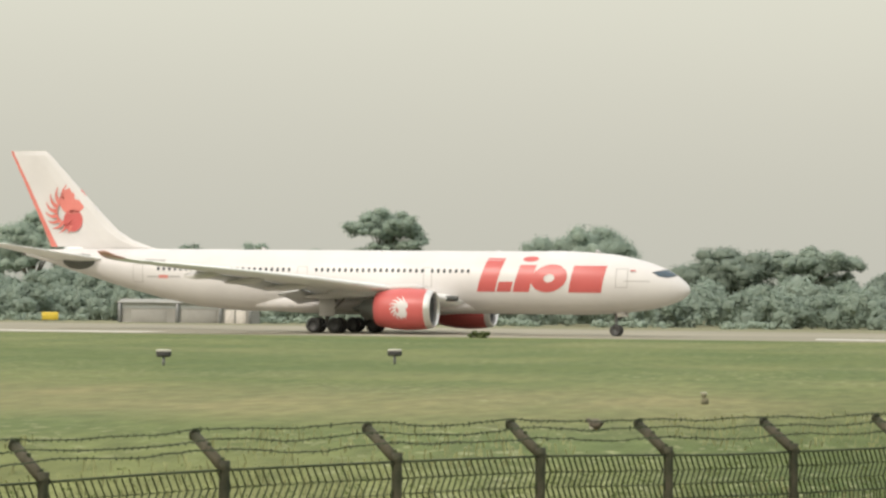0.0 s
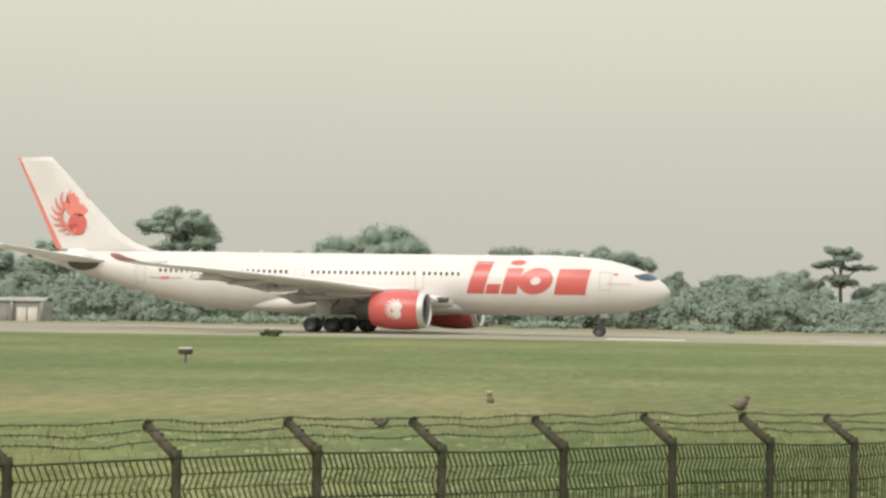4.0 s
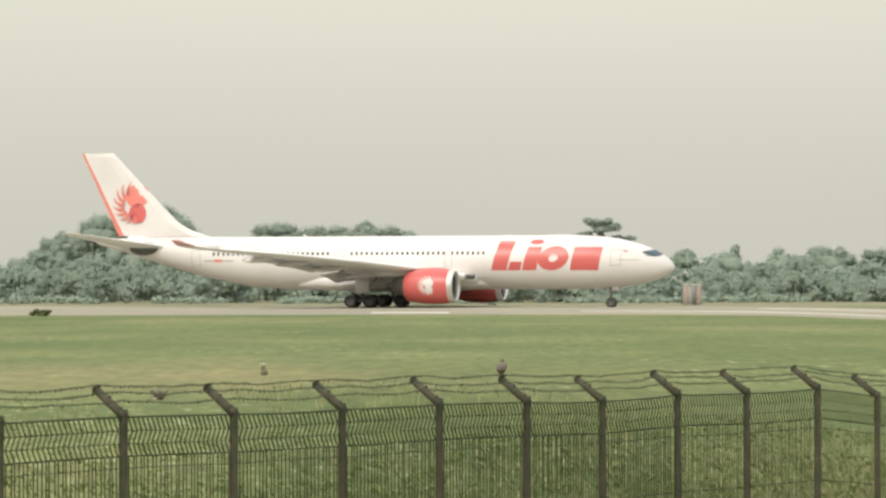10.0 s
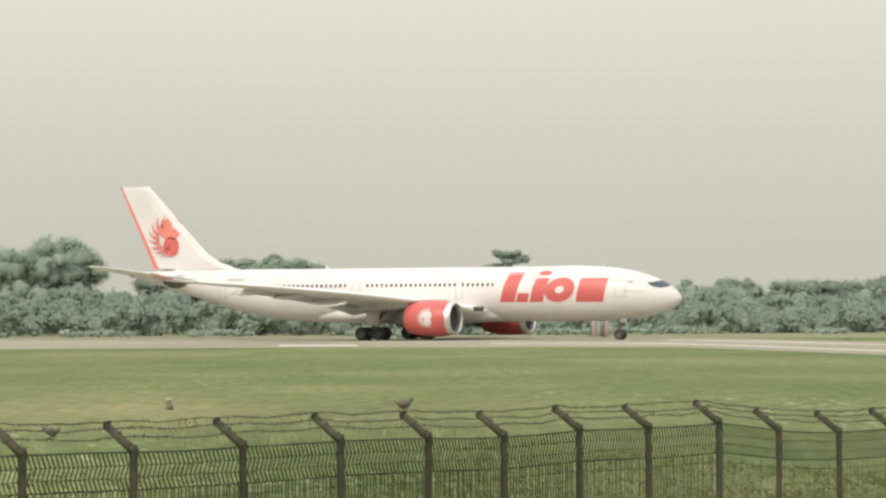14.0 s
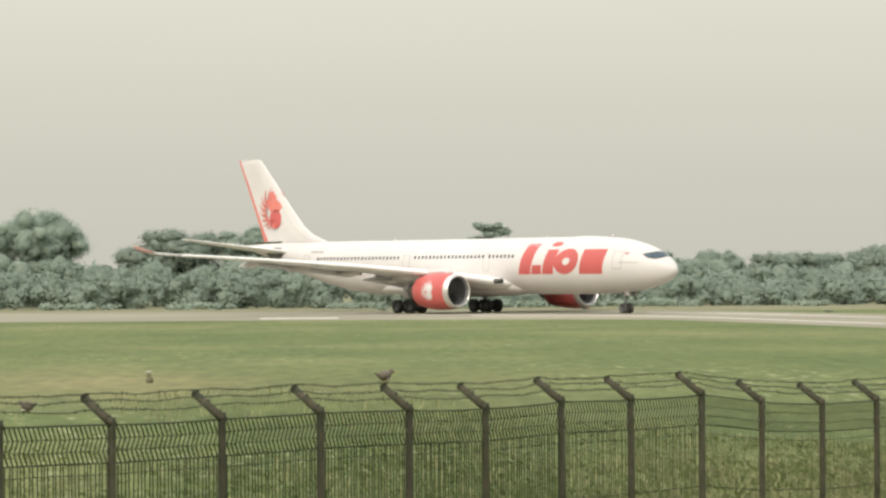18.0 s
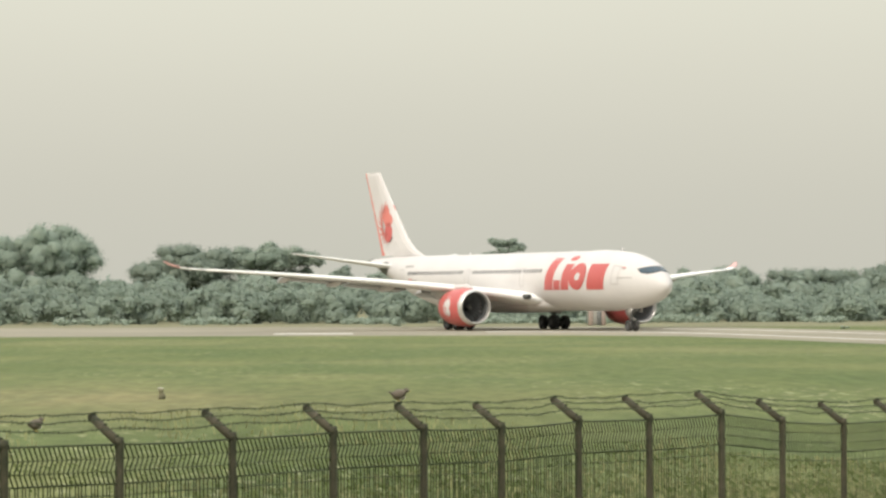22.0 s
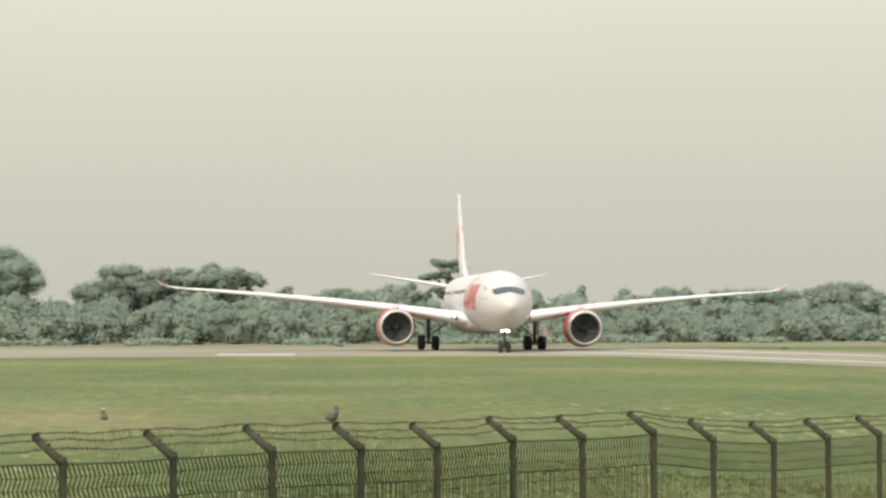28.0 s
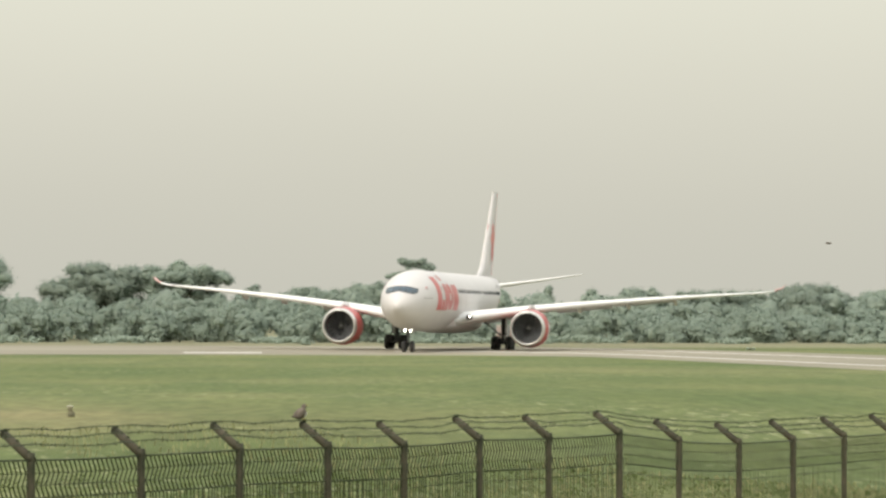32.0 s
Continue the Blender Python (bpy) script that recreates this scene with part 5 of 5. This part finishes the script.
def perched_bird(name, m, label, s=1.0):
    """Faces +x; stands on its own feet at the origin."""
    ob = thing(name, label, "bird", m)
    bm = bmesh.new()
    ellipsoid(bm, (0, 0, 0.125 * s), (0.118 * s, 0.085 * s, 0.092 * s), pose(0, 0, 0, 0, -18, 0))
    part("body", bm, FEATHER, ob)
    bm = bmesh.new()
    ellipsoid(bm, (0.03 * s, 0, 0.085 * s), (0.09 * s, 0.062 * s, 0.052 * s))
    part("belly", bm, FEATHER_PALE, ob, "pale belly")
    bm = bmesh.new()
    ellipsoid(bm, (0.115 * s, 0, 0.215 * s), (0.048 * s, 0.038 * s, 0.042 * s))
    tube(bm, (0.06 * s, 0, 0.15 * s), (0.11 * s, 0, 0.21 * s), 0.05 * s, 0.032 * s, 10)
    part("head", bm, FEATHER, ob)
    bm = bmesh.new()
    tube(bm, (0.155 * s, 0, 0.212 * s), (0.20 * s, 0, 0.205 * s), 0.014 * s, 0.002 * s, 6)
    part("beak", bm, BEAK, ob)
    bm = bmesh.new()
    loft(bm, [[(-0.08 * s, -w, 0.13 * s + z), (-0.08 * s, w, 0.13 * s + z)] and [(x, -w, zz + 0.008), (x, w, zz + 0.008), (x, w, zz - 0.008), (x, -w, zz - 0.008)] for x, w, zz, z in ((-0.07 * s, .04 * s, .11 * s, 0), (-0.13 * s, .045 * s, .125 * s, 0), (-0.18 * s, .05 * s, .15 * s, 0))])
    part("tail", bm, FEATHER, ob)
    for side in (-1, 1):
        bm = bmesh.new()
        ellipsoid(bm, (-0.02 * s, side * 0.07 * s, 0.135 * s), (0.115 * s, 0.018 * s, 0.055 * s), pose(0, 0, 0, 0, -14, side * 6))
        part("wing", bm, FEATHER, ob)
        bm = bmesh.new()
        tube(bm, (0.01 * s, side * 0.03 * s, 0.0), (0.0, side * 0.03 * s, 0.07 * s), 0.008 * s, 0.010 * s, 5)
        tube(bm, (0.0, side * 0.03 * s, 0.004), (0.045 * s, side * 0.03 * s, 0.004), 0.006 * s, 0.004 * s, 5)
        part("leg", bm, BEAK, ob)
    return ob


def flying_bird(m):
    ob = thing("flying_bird", "small dark bird crossing the grey sky in flight", "bird", m)
    bm = bmesh.new()
    ellipsoid(bm, (0, 0, 0), (0.026, 0.008, 0.008), seg=10)
    part("body", bm, FEATHER, ob)
    for side in (-1, 1):
        bm = bmesh.new()
        loft(bm, [[tuple(0.25 * c for c in p) for p in ring] for ring in [[(0.03, side * .02, .012), (-.04, side * .02, .012), (-.04, side * .02, 0), (.03, side * .02, 0)], [(0.01, side * .09, .035), (-.05, side * .09, .035), (-.05, side * .09, .028), (.01, side * .09, .028)], [(-0.05, side * .16, .02), (-.08, side * .16, .02), (-.08, side * .16, .016), (-.05, side * .16, .016)]]])
        part("wing", bm, FEATHER, ob)
    return ob


# ---------------------------------------------------------------- build
ground()
pavement()
plane, plane_wheels = airliner()
storehouse(pose(-83.8, 374, -0.3, 0, 0, 0))
info_sign(pose(-96, 356, 0))
equipment_box(pose(26.6, 352, 0))
lamp_mast(pose(25.6, 354, 0))
for x, y in ((-32.9, 143.6), (-24.0, 153.5)):
    field_light(pose(x, y, ground_z(x, y)))
marker_stump(pose(-6.15, 101.0, ground_z(-6.15, 101.0)))
bush(pose(-33.8, 259, 0), 5, 0.9, "low yellow-green bush at the edge of the runway")
bush(pose(47, 305, 0), 6, 0.45, "low dark bush on the verge of the runway")
bush(pose(4.6, 355, 0), 7, 0.8, "low dark bush on the verge of the runway")
trees()
woods()
fence_posts()
barbed_wire()
bird_foot = Vector(TIPS[0]) + Vector((0, 0, 0.068))
fence_bird = perched_bird("perched_bird", Matrix.Translation(bird_foot), "brown bird with a pale belly perched on a fence post", 0.85)
field_bird = perched_bird("field_bird", pose(-8.0, 82.5, ground_z(-8.0, 82.5)), "brown bird standing in the grass", 1.45)
swift = flying_bird(pose(-40, 60, 6))
ditch_edge()
fence_panels()
tufts()


def motions():
    path = [
        (0, pose(-49.95, 288.78, 0, 0, 0, -9.59)),
        (0.5, pose(-47.61, 289.68, 0, 0, 0, -9.95)),
        (1, pose(-45.24, 290.43, 0, 0, 0, -10.18)),
        (1.5, pose(-42.89, 291.10, 0, 0, 0, -10.24)),
        (2, pose(-40.63, 291.98, 0, 0, 0, -10.24)),
        (2.5, pose(-38.38, 293.39, 0, 0, 0, -10.22)),
        (3, pose(-36.32, 295.64, 0, 0, 0, -10.33)),
        (3.5, pose(-34.60, 299.06, 0, 0, 0, -10.83)),
        (4, pose(-33.16, 303.91, 0, 0, 0, -12.08)),
        (4.5, pose(-31.18, 309.57, 0, 0, 0, -13.50)),
        (6.5, pose(-21.73, 329.61, 0, 0, 0, -15.94)),
        (7, pose(-19.36, 332.73, 0, 0, 0, -15.81)),
        (7.5, pose(-17.14, 334.29, 0, 0, 0, -15.42)),
        (8, pose(-15.13, 334.81, 0, 0, 0, -15.21)),
        (8.5, pose(-13.30, 334.68, 0, 0, 0, -15.33)),
        (9, pose(-11.61, 334.17, 0, 0, 0, -15.70)),
        (9.5, pose(-9.76, 333.59, 0, 0, 0, -16.14)),
        (10, pose(-7.95, 333.05, 0, 0, 0, -16.79)),
        (10.5, pose(-6.21, 332.61, 0, 0, 0, -17.73)),
        (11, pose(-4.59, 332.21, 0, 0, 0, -18.77)),
        (11.5, pose(-3.04, 331.76, 0, 0, 0, -19.75)),
        (12, pose(-1.57, 331.29, 0, 0, 0, -20.73)),
        (12.5, pose(-0.20, 330.86, 0, 0, 0, -21.85)),
        (13, pose(1.10, 330.56, 0, 0, 0, -23.33)),
        (13.5, pose(2.38, 330.34, 0, 0, 0, -25.23)),
        (14, pose(3.63, 330.07, 0, 0, 0, -27.56)),
        (14.5, pose(4.78, 329.59, 0, 0, 0, -30.22)),
        (16.5, pose(8.69, 327.30, 0, 0, 0, -41.80)),
        (17, pose(9.54, 326.17, 0, 0, 0, -44.49)),
        (17.5, pose(10.18, 324.61, 0, 0, 0, -46.90)),
        (18, pose(10.74, 322.86, 0, 0, 0, -49.23)),
        (18.5, pose(11.29, 321.02, 0, 0, 0, -51.46)),
        (19, pose(11.83, 319.18, 0, 0, 0, -53.63)),
        (19.5, pose(12.38, 317.40, 0, 0, 0, -55.75)),
        (20, pose(12.87, 315.86, 0, 0, 0, -57.83)),
        (20.5, pose(13.31, 314.72, 0, 0, 0, -59.86)),
        (21, pose(13.77, 314.01, 0, 0, 0, -61.78)),
        (21.5, pose(14.27, 313.13, 0, 0, 0, -63.87)),
        (22, pose(14.75, 312.68, 0, 0, 0, -65.86)),
        (22.5, pose(15.20, 312.61, 0, 0, 0, -67.77)),
        (23, pose(15.60, 312.78, 0, 0, 0, -69.69)),
        (23.5, pose(15.95, 312.75, 0, -0.04, 0, -71.35)),
        (24, pose(16.22, 312.83, 0, -0.07, 0, -73.13)),
        (24.5, pose(16.47, 312.94, 0, -0.11, 0, -75.05)),
        (25, pose(16.70, 312.97, 0, -0.15, 0, -77.02)),
        (25.5, pose(16.95, 312.89, 0, -0.22, 0, -78.90)),
        (27.5, pose(17.78, 311.81, 0, -0.50, 0, -86.70)),
        (28, pose(17.94, 311.66, 0, -0.57, 0, -88.56)),
        (28.5, pose(18.05, 311.64, 0, -0.63, 0, -90.36)),
        (29, pose(18.14, 311.51, 0, -0.70, 0, -92.11)),
        (29.5, pose(18.20, 311.85, 0, -0.72, 0, -93.79)),
        (30, pose(18.26, 311.84, 0, -0.73, 0, -95.47)),
        (30.5, pose(18.22, 311.45, 0, -0.75, 0, -97.16)),
        (31, pose(18.10, 310.79, 0, -0.75, 0, -98.81)),
        (31.5, pose(17.96, 309.85, 0, -0.75, 0, -100.37)),
        (32, pose(17.89, 308.74, 0, -0.75, 0, -101.78)),
    ]
    walk(plane, path)
    # the wheels roll by the way that each of them goes over the ground
    times = [t for t, m in path]
    xs, ys = [m.translation.x for t, m in path], [m.translation.y for t, m in path]
    hs = np.unwrap([m.to_euler().z for t, m in path])
    steps = np.arange(0, 32.01, 0.2)
    for ob, r, at_ in plane_wheels:
        turn, last, rows = 0.0, None, []
        for t in steps:
            x, y, h = np.interp(t, times, xs), np.interp(t, times, ys), np.interp(t, times, hs)
            p = (x + math.cos(h) * at_.x - math.sin(h) * at_.y, y + math.sin(h) * at_.x + math.cos(h) * at_.y)
            if last:
                step = math.hypot(p[0] - last[0], p[1] - last[1]) / r
                turn += min(step, 1.45)
            last = p
            rows.append((float(t), Matrix.Translation(at_) @ Matrix.Rotation(turn, 4, "Y")))
        walk(ob, rows)
    # the bird on the post shifts about; the one in the grass walks and pecks
    b = bird_foot
    walk(fence_bird, [(t, pose(b.x, b.y, b.z, 0, tip, yaw)) for t, yaw, tip in ((0, 12, -10), (4, 15, -12), (6.5, 25, -14), (8.3, 75, -16), (10, 80, -18), (11.2, 30, -24), (13.2, 20, -22), (13.8, 12, 8), (14.5, 10, 8), (16.5, 14, -20), (17.2, 14, -22), (17.8, 10, 8), (18.7, 55, 6), (19.4, 50, 4), (20, 10, 8), (22.2, 8, 9), (22.8, 14, -20), (23.3, 14, -20), (23.9, 8, 2), (25, 12, 11), (28, 25, -24), (30, 20, -24), (32, 25, -24))])
    g = ground_z(-8.0, 82.5)
    walk(field_bird, [(t, pose(x, y, g, 0, tip, yaw)) for t, x, y, yaw, tip in ((0, -7.8, 83.8, 165, 14), (7.5, -7.8, 83.6, 168, 16), (12, -8.0, 84.2, 172, 18), (14.5, -8.1, 82.6, 170, 16), (20, -8.1, 81.8, 160, 14), (21.5, -8.1, 81.2, 60, 4), (24, -8.05, 80.2, 20, -12), (32, -8.1, 80.0, 15, 0))])
    walk(swift, [(0, pose(-42, 46, 7)), (31.2, pose(-40, 40, 6)), (31.6, pose(-4.5, 24, 3.5)), (31.8, pose(1.3, 24, 3.52)), (31.9, pose(2.86, 24, 3.68)), (32, pose(4.44, 24, 3.79))])


motions()
